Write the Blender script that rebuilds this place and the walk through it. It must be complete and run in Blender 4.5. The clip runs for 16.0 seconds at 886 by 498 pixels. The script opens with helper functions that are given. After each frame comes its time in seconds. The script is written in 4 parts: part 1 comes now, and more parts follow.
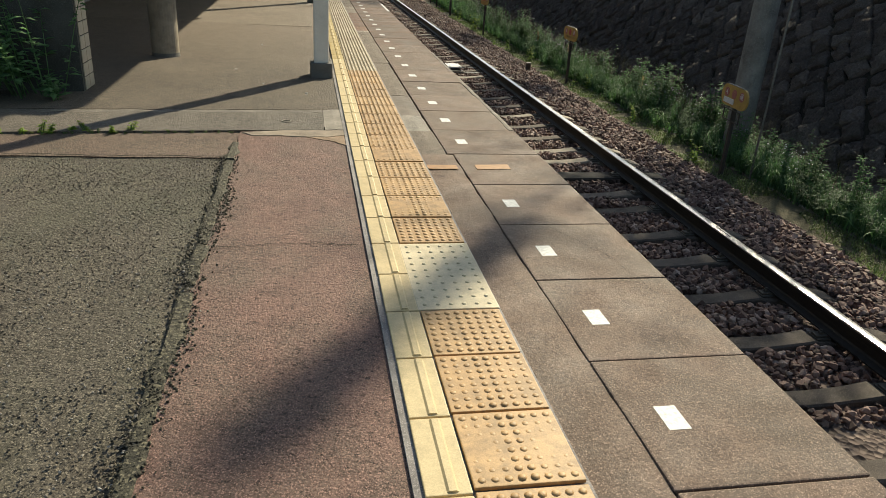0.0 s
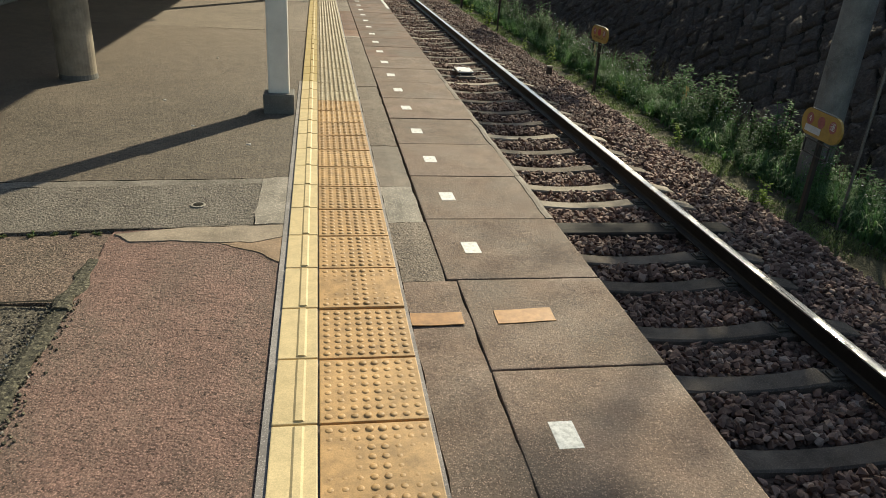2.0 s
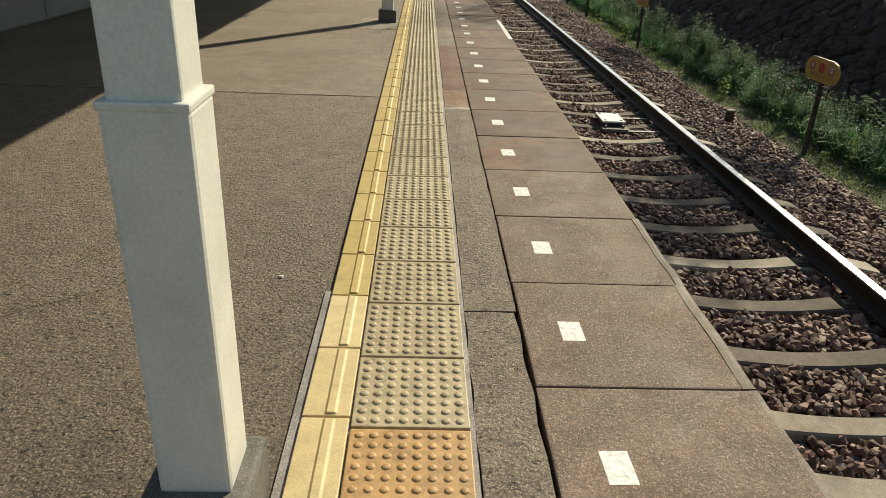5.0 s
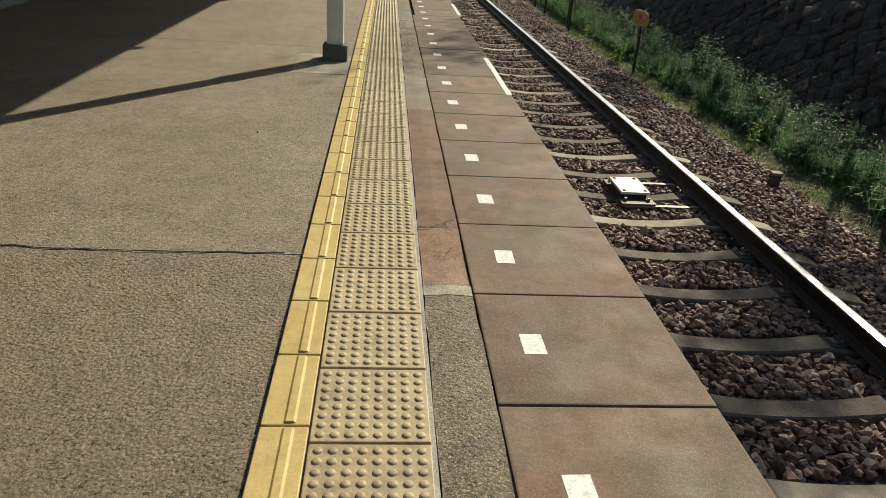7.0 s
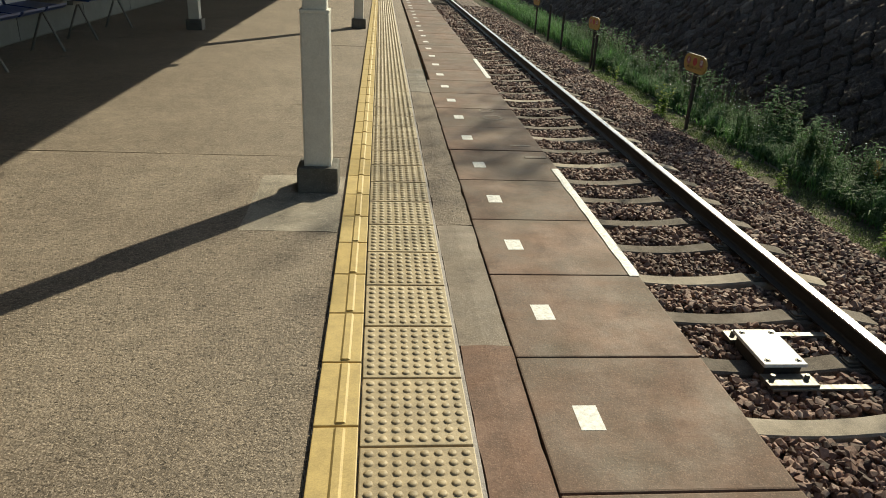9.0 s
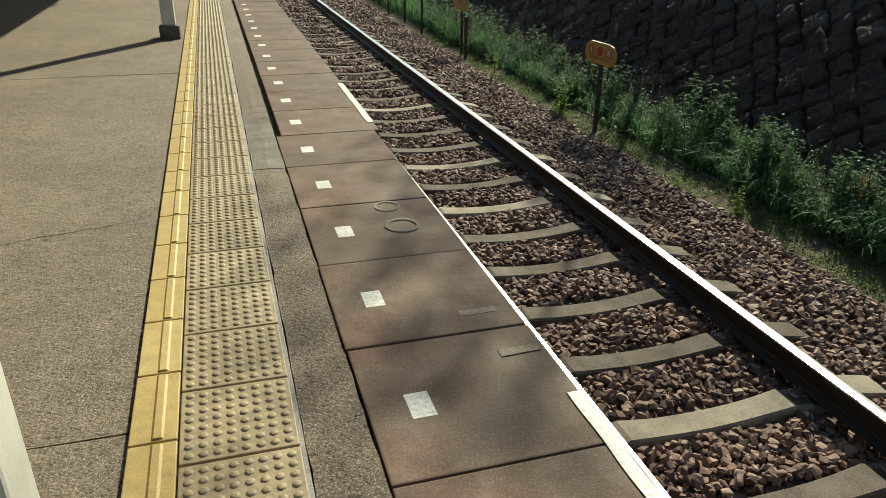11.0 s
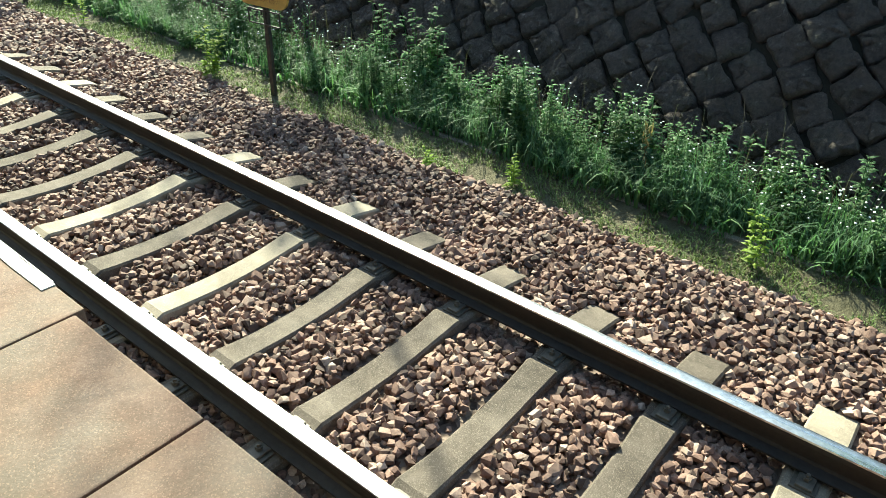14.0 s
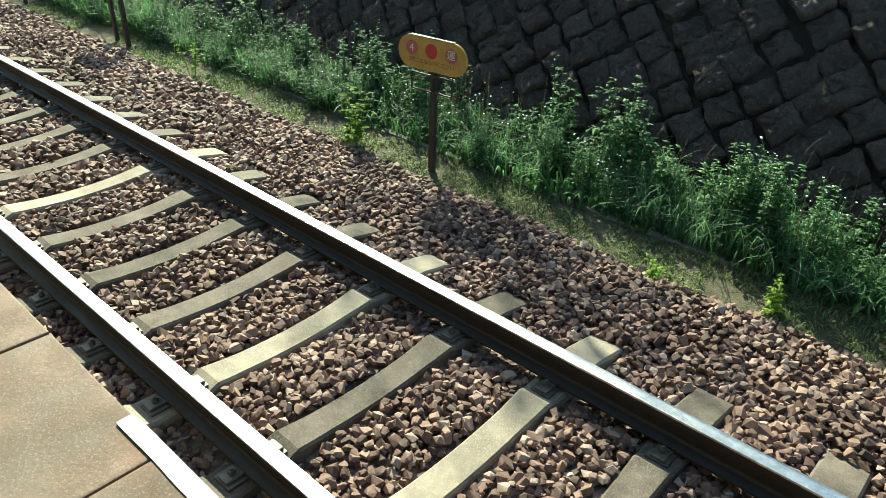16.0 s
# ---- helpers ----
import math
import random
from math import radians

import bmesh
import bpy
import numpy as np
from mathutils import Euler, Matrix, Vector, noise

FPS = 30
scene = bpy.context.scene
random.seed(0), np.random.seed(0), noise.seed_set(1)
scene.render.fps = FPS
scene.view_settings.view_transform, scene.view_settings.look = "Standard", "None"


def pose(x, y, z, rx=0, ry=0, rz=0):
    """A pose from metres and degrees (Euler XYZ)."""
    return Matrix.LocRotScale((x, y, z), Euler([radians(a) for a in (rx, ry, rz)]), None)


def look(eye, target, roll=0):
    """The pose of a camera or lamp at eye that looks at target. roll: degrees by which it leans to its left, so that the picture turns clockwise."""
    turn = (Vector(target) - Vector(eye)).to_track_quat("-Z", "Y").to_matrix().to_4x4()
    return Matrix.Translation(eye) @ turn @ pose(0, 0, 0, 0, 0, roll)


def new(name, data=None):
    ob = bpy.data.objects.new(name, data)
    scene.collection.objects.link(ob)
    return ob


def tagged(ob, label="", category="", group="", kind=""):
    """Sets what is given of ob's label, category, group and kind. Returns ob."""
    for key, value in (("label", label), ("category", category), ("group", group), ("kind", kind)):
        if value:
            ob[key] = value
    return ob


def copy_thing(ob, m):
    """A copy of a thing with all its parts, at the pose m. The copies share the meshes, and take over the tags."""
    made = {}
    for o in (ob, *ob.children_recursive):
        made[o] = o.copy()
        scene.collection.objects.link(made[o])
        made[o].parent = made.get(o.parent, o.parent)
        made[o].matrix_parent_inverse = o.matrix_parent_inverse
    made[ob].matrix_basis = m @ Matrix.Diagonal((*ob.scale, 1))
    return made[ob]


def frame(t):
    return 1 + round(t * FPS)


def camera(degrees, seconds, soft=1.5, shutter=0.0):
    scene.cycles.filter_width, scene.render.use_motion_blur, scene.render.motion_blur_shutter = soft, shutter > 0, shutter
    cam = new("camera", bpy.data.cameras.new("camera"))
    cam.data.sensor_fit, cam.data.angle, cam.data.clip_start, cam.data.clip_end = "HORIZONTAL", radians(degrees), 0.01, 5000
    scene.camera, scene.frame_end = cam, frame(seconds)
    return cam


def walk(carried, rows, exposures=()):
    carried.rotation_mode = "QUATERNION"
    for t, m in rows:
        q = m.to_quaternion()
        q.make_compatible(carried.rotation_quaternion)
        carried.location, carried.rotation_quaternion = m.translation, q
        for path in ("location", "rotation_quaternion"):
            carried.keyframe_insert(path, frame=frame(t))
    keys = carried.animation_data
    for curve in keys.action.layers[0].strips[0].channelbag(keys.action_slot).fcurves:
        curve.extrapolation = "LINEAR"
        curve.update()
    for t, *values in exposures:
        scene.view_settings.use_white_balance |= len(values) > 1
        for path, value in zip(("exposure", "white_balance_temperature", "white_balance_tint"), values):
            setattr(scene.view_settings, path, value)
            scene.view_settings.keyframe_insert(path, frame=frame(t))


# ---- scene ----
cam = camera(63.4, 16.0, soft=0.75)
PATH = [
    (0, (-0.854, -5.465, 1.224), (-0.488, -3.665, 0.433), 3.8),
    (0.5, (-0.767, -5.093, 1.195), (-0.391, -3.298, 0.396), 3.6),
    (1, (-0.691, -4.61, 1.218), (-0.313, -2.823, 0.404), 3.7),
    (1.5, (-0.543, -4.104, 1.229), (-0.168, -2.325, 0.397), 3.9),
    (2, (-0.465, -3.548, 1.203), (-0.128, -1.756, 0.381), 3.9),
    (2.5, (-0.389, -2.892, 1.172), (-0.118, -1.089, 0.351), 4.1),
    (3, (-0.382, -2.279, 1.161), (-0.206, -0.469, 0.331), 3.3),
    (3.5, (-0.351, -1.639, 1.151), (-0.27, 0.179, 0.321), 3.1),
    (4, (-0.335, -1.039, 1.142), (-0.306, 0.783, 0.318), 2.2),
    (4.2, (-0.322, -0.768, 1.127), (-0.308, 1.054, 0.301), 1.8),
    (6.3, (-0.323, 1.806, 1.123), (-0.131, 3.6, 0.26), 3.7),
    (6.5, (-0.332, 2.074, 1.142), (-0.146, 3.872, 0.285), 3.9),
    (7, (-0.32, 2.697, 1.144), (-0.144, 4.502, 0.301), 4.0),
    (7.5, (-0.353, 3.32, 1.152), (-0.183, 5.128, 0.315), 3.6),
    (8, (-0.374, 3.987, 1.157), (-0.213, 5.803, 0.335), 3.1),
    (8.5, (-0.417, 4.642, 1.151), (-0.249, 6.471, 0.361), 2.6),
    (8.7, (-0.433, 4.913, 1.164), (-0.259, 6.744, 0.377), 2.7),
    (10.8, (-0.326, 7.518, 1.192), (0.044, 9.305, 0.372), 1.6),
    (11, (-0.273, 7.747, 1.21), (0.266, 9.477, 0.365), 1.0),
    (11.5, (-0.065, 8.28, 1.158), (1.073, 9.63, 0.218), 0.2),
    (12, (0.061, 8.603, 1.2), (1.56, 9.438, 0.173), 0.7),
    (12.5, (0.096, 8.953, 1.238), (1.693, 9.534, 0.183), 1.7),
    (12.9, (0.127, 9.338, 1.241), (1.666, 10.015, 0.159), 2.3),
    (13, (0.124, 9.426, 1.241), (1.649, 10.139, 0.161), 2.4),
    (13.3, (0.109, 9.698, 1.23), (1.592, 10.508, 0.16), 3.4),
    (13.5, (0.075, 9.851, 1.22), (1.502, 10.74, 0.137), 2.2),
    (14, (-0.006, 10.243, 1.23), (1.325, 11.293, 0.167), 2.0),
    (14.5, (-0.006, 10.687, 1.238), (1.293, 11.794, 0.195), 2.2),
    (15, (0.053, 11.108, 1.191), (1.344, 12.249, 0.176), 1.7),
    (15.5, (0.124, 11.54, 1.155), (1.429, 12.681, 0.159), 1.8),
    (16, (0.173, 12.026, 1.179), (1.47, 13.169, 0.173), 2.2),
]
EXPOSURES = [
    (0.0, 0.36, 7100, 2), (4.0, 0.33, 7150, 0), (8.5, 0.33, 7150, 0), (11.0, 0.42, 6950, -5), (11.6, 0.3, 6900, -5), (12.05, 0.62, 6600, 1), (12.5, 1.08, 6600, 1), (12.8, 1.3, 6600, 1),
    (13.1, 1.72, 6600, -1), (13.8, 1.9, 6500, -9), (14.4, 1.78, 6450, -14), (16.0, 1.58, 6450, -16),
]
walk(cam, [(t, look(eye, target, roll)) for t, eye, target, roll in PATH], EXPOSURES)


# ---------- light ----------
SUN_AZ, SUN_EL = 36.4, 36.0
to_sun = Vector((math.sin(radians(SUN_AZ)) * math.cos(radians(SUN_EL)), math.cos(radians(SUN_AZ)) * math.cos(radians(SUN_EL)), math.sin(radians(SUN_EL))))
world = bpy.data.worlds.new("world")
scene.world = world
world.use_nodes = True
wn = world.node_tree.nodes
sky = wn.new("ShaderNodeTexSky")
sky.sky_type, sky.sun_disc = "NISHITA", False
sky.sun_elevation, sky.sun_rotation = radians(SUN_EL), radians(SUN_AZ)
world.node_tree.links.new(sky.outputs[0], wn["Background"].inputs[0])
wn["Background"].inputs[1].default_value = 0.1
sun = new("sun", bpy.data.lights.new("sun", "SUN"))
sun.data.energy, sun.data.angle, sun.data.color = 5.0, radians(0.55), (1.0, 0.91, 0.76)
sun.matrix_world = look(to_sun * 60, (0, 0, 0))


# ---------- materials ----------
class Nodes:
    """A small builder of node materials on world positions."""

    def __init__(self, name):
        self.mat = bpy.data.materials.new(name)
        self.mat.use_nodes = True
        self.tree = self.mat.node_tree
        self.bsdf = self.tree.nodes["Principled BSDF"]
        self.pos = self.tree.nodes.new("ShaderNodeNewGeometry").outputs["Position"]

    def add(self, kind, **values):
        node = self.tree.nodes.new(kind)
        for key, value in values.items():
            node.inputs[key].default_value = value
        return node

    def link(self, a, b):
        self.tree.links.new(a, b)

    def noise(self, scale, detail=4.0, rough=0.6, stretch=(1, 1, 1)):
        n = self.add("ShaderNodeTexNoise", Scale=scale, Detail=detail, Roughness=rough)
        m = self.add("ShaderNodeMapping", Scale=stretch)
        self.link(self.pos, m.inputs["Vector"])
        self.link(m.outputs[0], n.inputs["Vector"])
        return n.outputs["Fac"]

    def cells(self, scale, output="Distance", feature="F1"):
        n = self.add("ShaderNodeTexVoronoi", Scale=scale)
        n.feature = feature
        self.link(self.pos, n.inputs["Vector"])
        return n.outputs[output]

    def ramp(self, fac, *stops):
        n = self.tree.nodes.new("ShaderNodeValToRGB")
        e = n.color_ramp.elements
        while len(e) < len(stops):
            e.new(0.5)
        for el, (p, c) in zip(e, stops):
            el.position = p
            el.color = (*c, 1) if not isinstance(c, float) else (c, c, c, 1)
        self.link(fac, n.inputs[0])
        return n.outputs[0]

    def mix(self, fac, a, b, how="MIX"):
        n = self.tree.nodes.new("ShaderNodeMix")
        n.data_type, n.blend_type = "RGBA", how
        for sock, v in ((n.inputs["Factor"], fac), (n.inputs["A"], a), (n.inputs["B"], b)):
            if isinstance(v, (int, float)):
                sock.default_value = v
            elif isinstance(v, tuple):
                sock.default_value = (*v, 1)
            else:
                self.link(v, sock)
        return n.outputs["Result"]

    def bump(self, height, strength, distance):
        n = self.add("ShaderNodeBump", Strength=strength, Distance=distance)
        self.link(height, n.inputs["Height"])
        last = self.bsdf.inputs["Normal"]
        if last.is_linked:
            self.link(last.links[0].from_socket, n.inputs["Normal"])
        self.link(n.outputs[0], last)

    def done(self, colour, rough=0.8, metal=0.0, spec=0.5):
        if isinstance(colour, tuple):
            self.bsdf.inputs["Base Color"].default_value = (*colour, 1)
        else:
            self.link(colour, self.bsdf.inputs["Base Color"])
        if isinstance(rough, float):
            self.bsdf.inputs["Roughness"].default_value = rough
        else:
            self.link(rough, self.bsdf.inputs["Roughness"])
        self.bsdf.inputs["Metallic"].default_value = metal
        self.bsdf.inputs["Specular IOR Level"].default_value = spec
        return self.mat


def tone(c, k):
    return tuple(v * k for v in c)


def asphalt(name, base, light, chip=0.5, grain=80.0, worn=None, y_fade=None):
    """Coarse aggregate in bitumen: a pitted surface with a few bare bright stones; worn mixes in blotches of another
    tone, y_fade (from y, to y, colour) blends towards another colour along y."""
    n = Nodes(name)
    col = n.ramp(n.noise(1.1, 6, 0.62), (0.32, tone(base, 0.86)), (0.68, light))
    if worn:
        col = n.mix(n.ramp(n.noise(2.1, 7, 0.7, (1, 0.55, 1)), (0.44, 0.0), (0.66, 0.8)), col, worn)
    if y_fade:
        sep = n.tree.nodes.new("ShaderNodeSeparateXYZ")
        n.link(n.pos, sep.inputs[0])
        rng_node = n.add("ShaderNodeMapRange")
        rng_node.inputs["From Min"].default_value, rng_node.inputs["From Max"].default_value = y_fade[:2]
        n.link(sep.outputs["Y"], rng_node.inputs["Value"])
        col = n.mix(n.mix(0.5, rng_node.outputs[0], n.noise(1.6, 6, 0.7), "OVERLAY"), col, y_fade[2])
    col = n.mix(0.85, col, n.ramp(n.noise(8, 6, 0.72), (0.32, 0.68), (0.6, 1.06)), "MULTIPLY")
    col = n.mix(0.5 + 0.5 * chip, col, n.ramp(n.cells(grain * 1.9, "Color"), (0.1, 0.5), (0.4, 0.9), (0.7, 1.1), (0.95, 1.55)), "MULTIPLY")
    # pits between the stones and a few bare bright chips
    col = n.mix(min(1.0, 0.45 + chip), col, n.ramp(n.noise(58, 6, 0.72, (0.8, 1, 1)), (0.385, 0.2), (0.445, 1.0)), "MULTIPLY")
    chips = n.ramp(n.cells(grain * 3.2, "Color"), (0.72, 0.0), (0.76, 0.3 + 0.5 * chip))
    col = n.mix(chips, col, tone(light, 2.3))
    lumps = n.ramp(n.cells(grain), (0.0, 1.0), (0.75, 0.0))
    n.bump(lumps, chip, 0.004)
    n.bump(n.noise(190, 4, 0.7), 0.7, 0.004)
    n.bump(n.noise(58, 6, 0.72, (0.8, 1, 1)), min(1.0, 0.3 + chip), 0.007)
    n.bump(n.noise(7, 5, 0.7), 0.25, 0.012)
    return n.done(col, 0.78, 0.0, 0.4)


def concrete(name, base, light, grain=150.0, pits=0.3, spec=0.35, stain=0.6, each=(0.88, 1.1), rough=(0.62, 0.85), patch=None):
    """Cast concrete: broad stains, fine sand grain, small pits and bare specks of stone."""
    n = Nodes(name)
    col = n.ramp(n.noise(1.9, 6, 0.66), (0.3, tone(base, 0.8)), (0.7, light))
    col = n.mix(0.85, col, n.ramp(n.noise(5.5, 7, 0.74), (0.34, stain), (0.58, 1.06)), "MULTIPLY")
    if patch:
        col = n.mix(n.ramp(n.noise(1.5, 7, 0.7), (0.43, 0.0), (0.62, 0.9)), col, patch)
    info = n.tree.nodes.new("ShaderNodeObjectInfo").outputs["Random"]
    col = n.mix(1.0, col, n.ramp(info, (0.0, each[0]), (1.0, each[1])), "MULTIPLY")
    col = n.mix(min(1.0, 0.35 + pits), col, n.ramp(n.noise(grain, 4, 0.75), (0.3, 0.66), (0.7, 1.26)), "MULTIPLY")
    col = n.mix(min(1.0, 0.3 + pits * 1.5), col, n.ramp(n.noise(70, 6, 0.75), (0.31, 0.35), (0.37, 1.0)), "MULTIPLY")
    specks = n.ramp(n.cells(330, "Color"), (0.755, 0.0), (0.79, min(0.7, 0.05 + 0.75 * pits)))
    col = n.mix(specks, col, tone(light, 2.0))
    n.bump(n.noise(70, 6, 0.75), min(1.0, 0.2 + pits), 0.003)
    n.bump(n.noise(grain, 4, 0.7), pits, 0.003)
    return n.done(col, n.ramp(n.noise(4, 6, 0.7), (0.35, rough[0]), (0.65, rough[1])), 0.0, spec)


def paint(name, base, rough=0.45, wear=0.25, dirt_scale=18.0):
    n = Nodes(name)
    d = n.ramp(n.noise(dirt_scale, 6, 0.7), (0.3, tone(base, 1 - wear)), (0.6, base))
    f = n.ramp(n.noise(160, 3, 0.6), (0.3, 0.88), (0.7, 1.05))
    n.bump(n.noise(90, 3), 0.12, 0.002)
    return n.done(n.mix(1.0, d, f, "MULTIPLY"), rough, 0.0, 0.5)


def tile_paint(name, base, worn, dirt=0.6):
    n = Nodes(name)
    info = n.tree.nodes.new("ShaderNodeObjectInfo").outputs["Random"]
    col = n.mix(info, base, worn)
    d = n.ramp(n.noise(20, 7, 0.75), (0.34, dirt), (0.58, 1.05))
    g = n.ramp(n.noise(240, 3, 0.7), (0.3, 0.78), (0.7, 1.12))
    col = n.mix(0.85, n.mix(1.0, col, d, "MULTIPLY"), g, "MULTIPLY")
    n.bump(n.noise(220, 4), 0.18, 0.002)
    return n.done(col, 0.55, 0.0, 0.45)


def metal(name, base, rough, worn=(0.3, 0.7), metallic=1.0):
    n = Nodes(name)
    c = n.ramp(n.noise(35, 6, 0.7), (worn[0], tone(base, 0.55)), (worn[1], base))
    r = n.ramp(n.noise(60, 4, 0.6, (1, 0.05, 1)), (0.3, rough * 0.8), (0.7, rough * 1.25))
    n.bump(n.noise(120, 4), 0.1, 0.002)
    return n.done(c, r, metallic, 0.5)


def leafy(name, dark, light, through_light=0.35):
    n = Nodes(name)
    geo = n.tree.nodes.new("ShaderNodeNewGeometry")
    c = n.ramp(geo.outputs["Random Per Island"], (0.0, dark), (0.6, light), (1.0, tone(light, 1.35)))
    b = n.ramp(n.noise(1.3, 3), (0.35, 0.7), (0.65, 1.15))
    col = n.mix(1.0, c, b, "MULTIPLY")
    mat = n.done(col, 0.6, 0.0, 0.2)
    tr = n.tree.nodes.new("ShaderNodeBsdfTranslucent")
    n.link(n.mix(1.0, col, (1.0, 1.3, 0.75), "MULTIPLY"), tr.inputs["Color"])
    ms = n.tree.nodes.new("ShaderNodeMixShader")
    ms.inputs[0].default_value = through_light
    n.link(n.bsdf.outputs[0], ms.inputs[1])
    n.link(tr.outputs[0], ms.inputs[2])
    n.link(ms.outputs[0], n.tree.nodes["Material Output"].inputs["Surface"])
    return mat


STONE_TONES = ((0.055, 0.033, 0.027), (0.16, 0.092, 0.072), (0.25, 0.15, 0.117), (0.33, 0.215, 0.17), (0.44, 0.335, 0.28))


def gravel(name, tones=STONE_TONES):
    n = Nodes(name)
    geo = n.tree.nodes.new("ShaderNodeNewGeometry")
    c = n.ramp(geo.outputs["Random Per Island"], *zip((0.0, 0.3, 0.62, 0.86, 1.0), tones))
    d = n.ramp(n.noise(70, 5, 0.7), (0.3, 0.6), (0.7, 1.15))
    big = n.ramp(n.noise(0.9, 4), (0.35, 0.75), (0.65, 1.1))
    col = n.mix(1.0, n.mix(1.0, c, d, "MULTIPLY"), big, "MULTIPLY")
    n.bump(n.noise(180, 4), 0.35, 0.004)
    return n.done(col, 0.75, 0.0, 0.35)


def ballast_bed():
    n = Nodes("ballast_bed")
    c = n.ramp(n.cells(24, "Color"), (0.0, (0.03, 0.022, 0.02)), (0.5, (0.12, 0.085, 0.07)), (1.0, (0.25, 0.19, 0.155)))
    n.bump(n.cells(24), 0.9, 0.03)
    return n.done(c, 0.85, 0.0, 0.3)


def wall_stone():
    n = Nodes("wall_stone")
    info = n.tree.nodes.new("ShaderNodeObjectInfo").outputs["Random"]
    geo = n.tree.nodes.new("ShaderNodeNewGeometry").outputs["Random Per Island"]
    base = n.mix(info, (0.085, 0.064, 0.056), (0.145, 0.112, 0.098))
    base = n.mix(0.65, base, n.ramp(geo, (0.0, (0.068, 0.052, 0.046)), (0.7, (0.135, 0.105, 0.092)), (1.0, (0.23, 0.188, 0.166))))
    col = n.mix(n.ramp(n.noise(3.5, 8, 0.75), (0.52, 0.0), (0.7, 0.5)), base, (0.12, 0.115, 0.085))
    col = n.mix(n.ramp(n.noise(16, 7, 0.75), (0.58, 0.0), (0.7, 0.75)), col, (0.3, 0.265, 0.24))
    col = n.mix(1.0, col, n.ramp(n.noise(34, 7, 0.78), (0.3, 0.4), (0.65, 1.2)), "MULTIPLY")
    n.bump(n.noise(13, 8, 0.75), 1.0, 0.09)
    n.bump(n.noise(60, 6, 0.75), 0.6, 0.02)
    return n.done(col, 0.85, 0.0, 0.3)


def timber(name, base, light):
    n = Nodes(name)
    g = n.ramp(n.noise(48, 7, 0.7, (0.035, 1, 1)), (0.3, base), (0.7, light))
    n.bump(n.noise(60, 6, 0.7, (0.05, 1, 1)), 0.5, 0.006)
    return n.done(g, 0.8, 0.0, 0.3)


def soil(name, a, b):
    n = Nodes(name)
    c = n.ramp(n.noise(6, 8, 0.75), (0.3, a), (0.68, b))
    c = n.mix(0.8, c, n.ramp(n.noise(90, 5, 0.8), (0.3, 0.5), (0.7, 1.2)), "MULTIPLY")
    n.bump(n.noise(40, 7, 0.75), 0.8, 0.03)
    return n.done(c, 0.9, 0.0, 0.2)


M_RED = asphalt("red_asphalt", (0.168, 0.095, 0.075), (0.21, 0.125, 0.1), 0.4, 100, (0.128, 0.1, 0.077))
M_BROWN = asphalt("brown_asphalt", (0.104, 0.08, 0.059), (0.14, 0.11, 0.082), 0.5, 80, (0.088, 0.072, 0.054), (1.0, 4.6, (0.19, 0.148, 0.114)))
M_GREY = asphalt("grey_asphalt", (0.088, 0.072, 0.053), (0.12, 0.102, 0.077), 0.7, 80, (0.07, 0.07, 0.043))
M_DRAIN = asphalt("drain_concrete", (0.11, 0.092, 0.075), (0.155, 0.132, 0.108), 0.7, 85, (0.18, 0.158, 0.132))
M_JOINT = asphalt("reddish_brown_asphalt", (0.135, 0.09, 0.068), (0.175, 0.122, 0.094), 0.6, 85, (0.105, 0.085, 0.06))
M_ENDWALL = concrete("dark_end_wall", (0.05, 0.05, 0.043), (0.08, 0.08, 0.07), 110, 0.5)
M_RUBBLE = asphalt("mossy_rubble", (0.05, 0.045, 0.03), (0.085, 0.075, 0.05), 1.0, 45)
M_FAR = asphalt("worn_asphalt", (0.195, 0.152, 0.118), (0.24, 0.195, 0.153), 0.28, 90, (0.175, 0.14, 0.11))
M_STRIP = asphalt("strip_asphalt", (0.15, 0.115, 0.088), (0.2, 0.158, 0.122), 0.4, 85)
M_STRIPRED = concrete("red_mortar", (0.15, 0.084, 0.06), (0.195, 0.117, 0.086), 130, 0.25, 0.3, 0.5)
M_SLAB = concrete("brown_concrete_slab", (0.168, 0.113, 0.084), (0.222, 0.155, 0.118), 95, 0.75, 0.3, 0.55, (0.88, 1.1), (0.62, 0.85), (0.128, 0.095, 0.072))
M_SLABPINK = concrete("pinkish_concrete_slab", (0.158, 0.093, 0.067), (0.205, 0.128, 0.094), 120, 0.22, 0.3, 0.5, (0.88, 1.1), (0.62, 0.85), (0.11, 0.084, 0.064))
M_STRIPCONC = concrete("strip_concrete", (0.165, 0.132, 0.105), (0.24, 0.196, 0.158))
M_CHALK = concrete("chalky_residue", (0.2, 0.158, 0.125), (0.27, 0.218, 0.178), 150, 0.4, 0.3, 0.5)
M_LIP = concrete("tan_mortar", (0.27, 0.215, 0.158), (0.36, 0.29, 0.22))
M_FAN = concrete("rusty_mortar", (0.25, 0.165, 0.1), (0.33, 0.225, 0.145))
M_CONC = concrete("grey_concrete", (0.145, 0.124, 0.102), (0.215, 0.187, 0.157), 100, 0.75, 0.35, 0.45)
M_PALE = concrete("pale_mortar", (0.26, 0.225, 0.183), (0.38, 0.335, 0.28), 110, 0.6, 0.35, 0.45)
M_SLEEPER = concrete("sleeper_concrete", (0.108, 0.086, 0.07), (0.158, 0.13, 0.108), 100, 0.45, 0.2, 0.5, (0.75, 1.2), (0.75, 0.9))
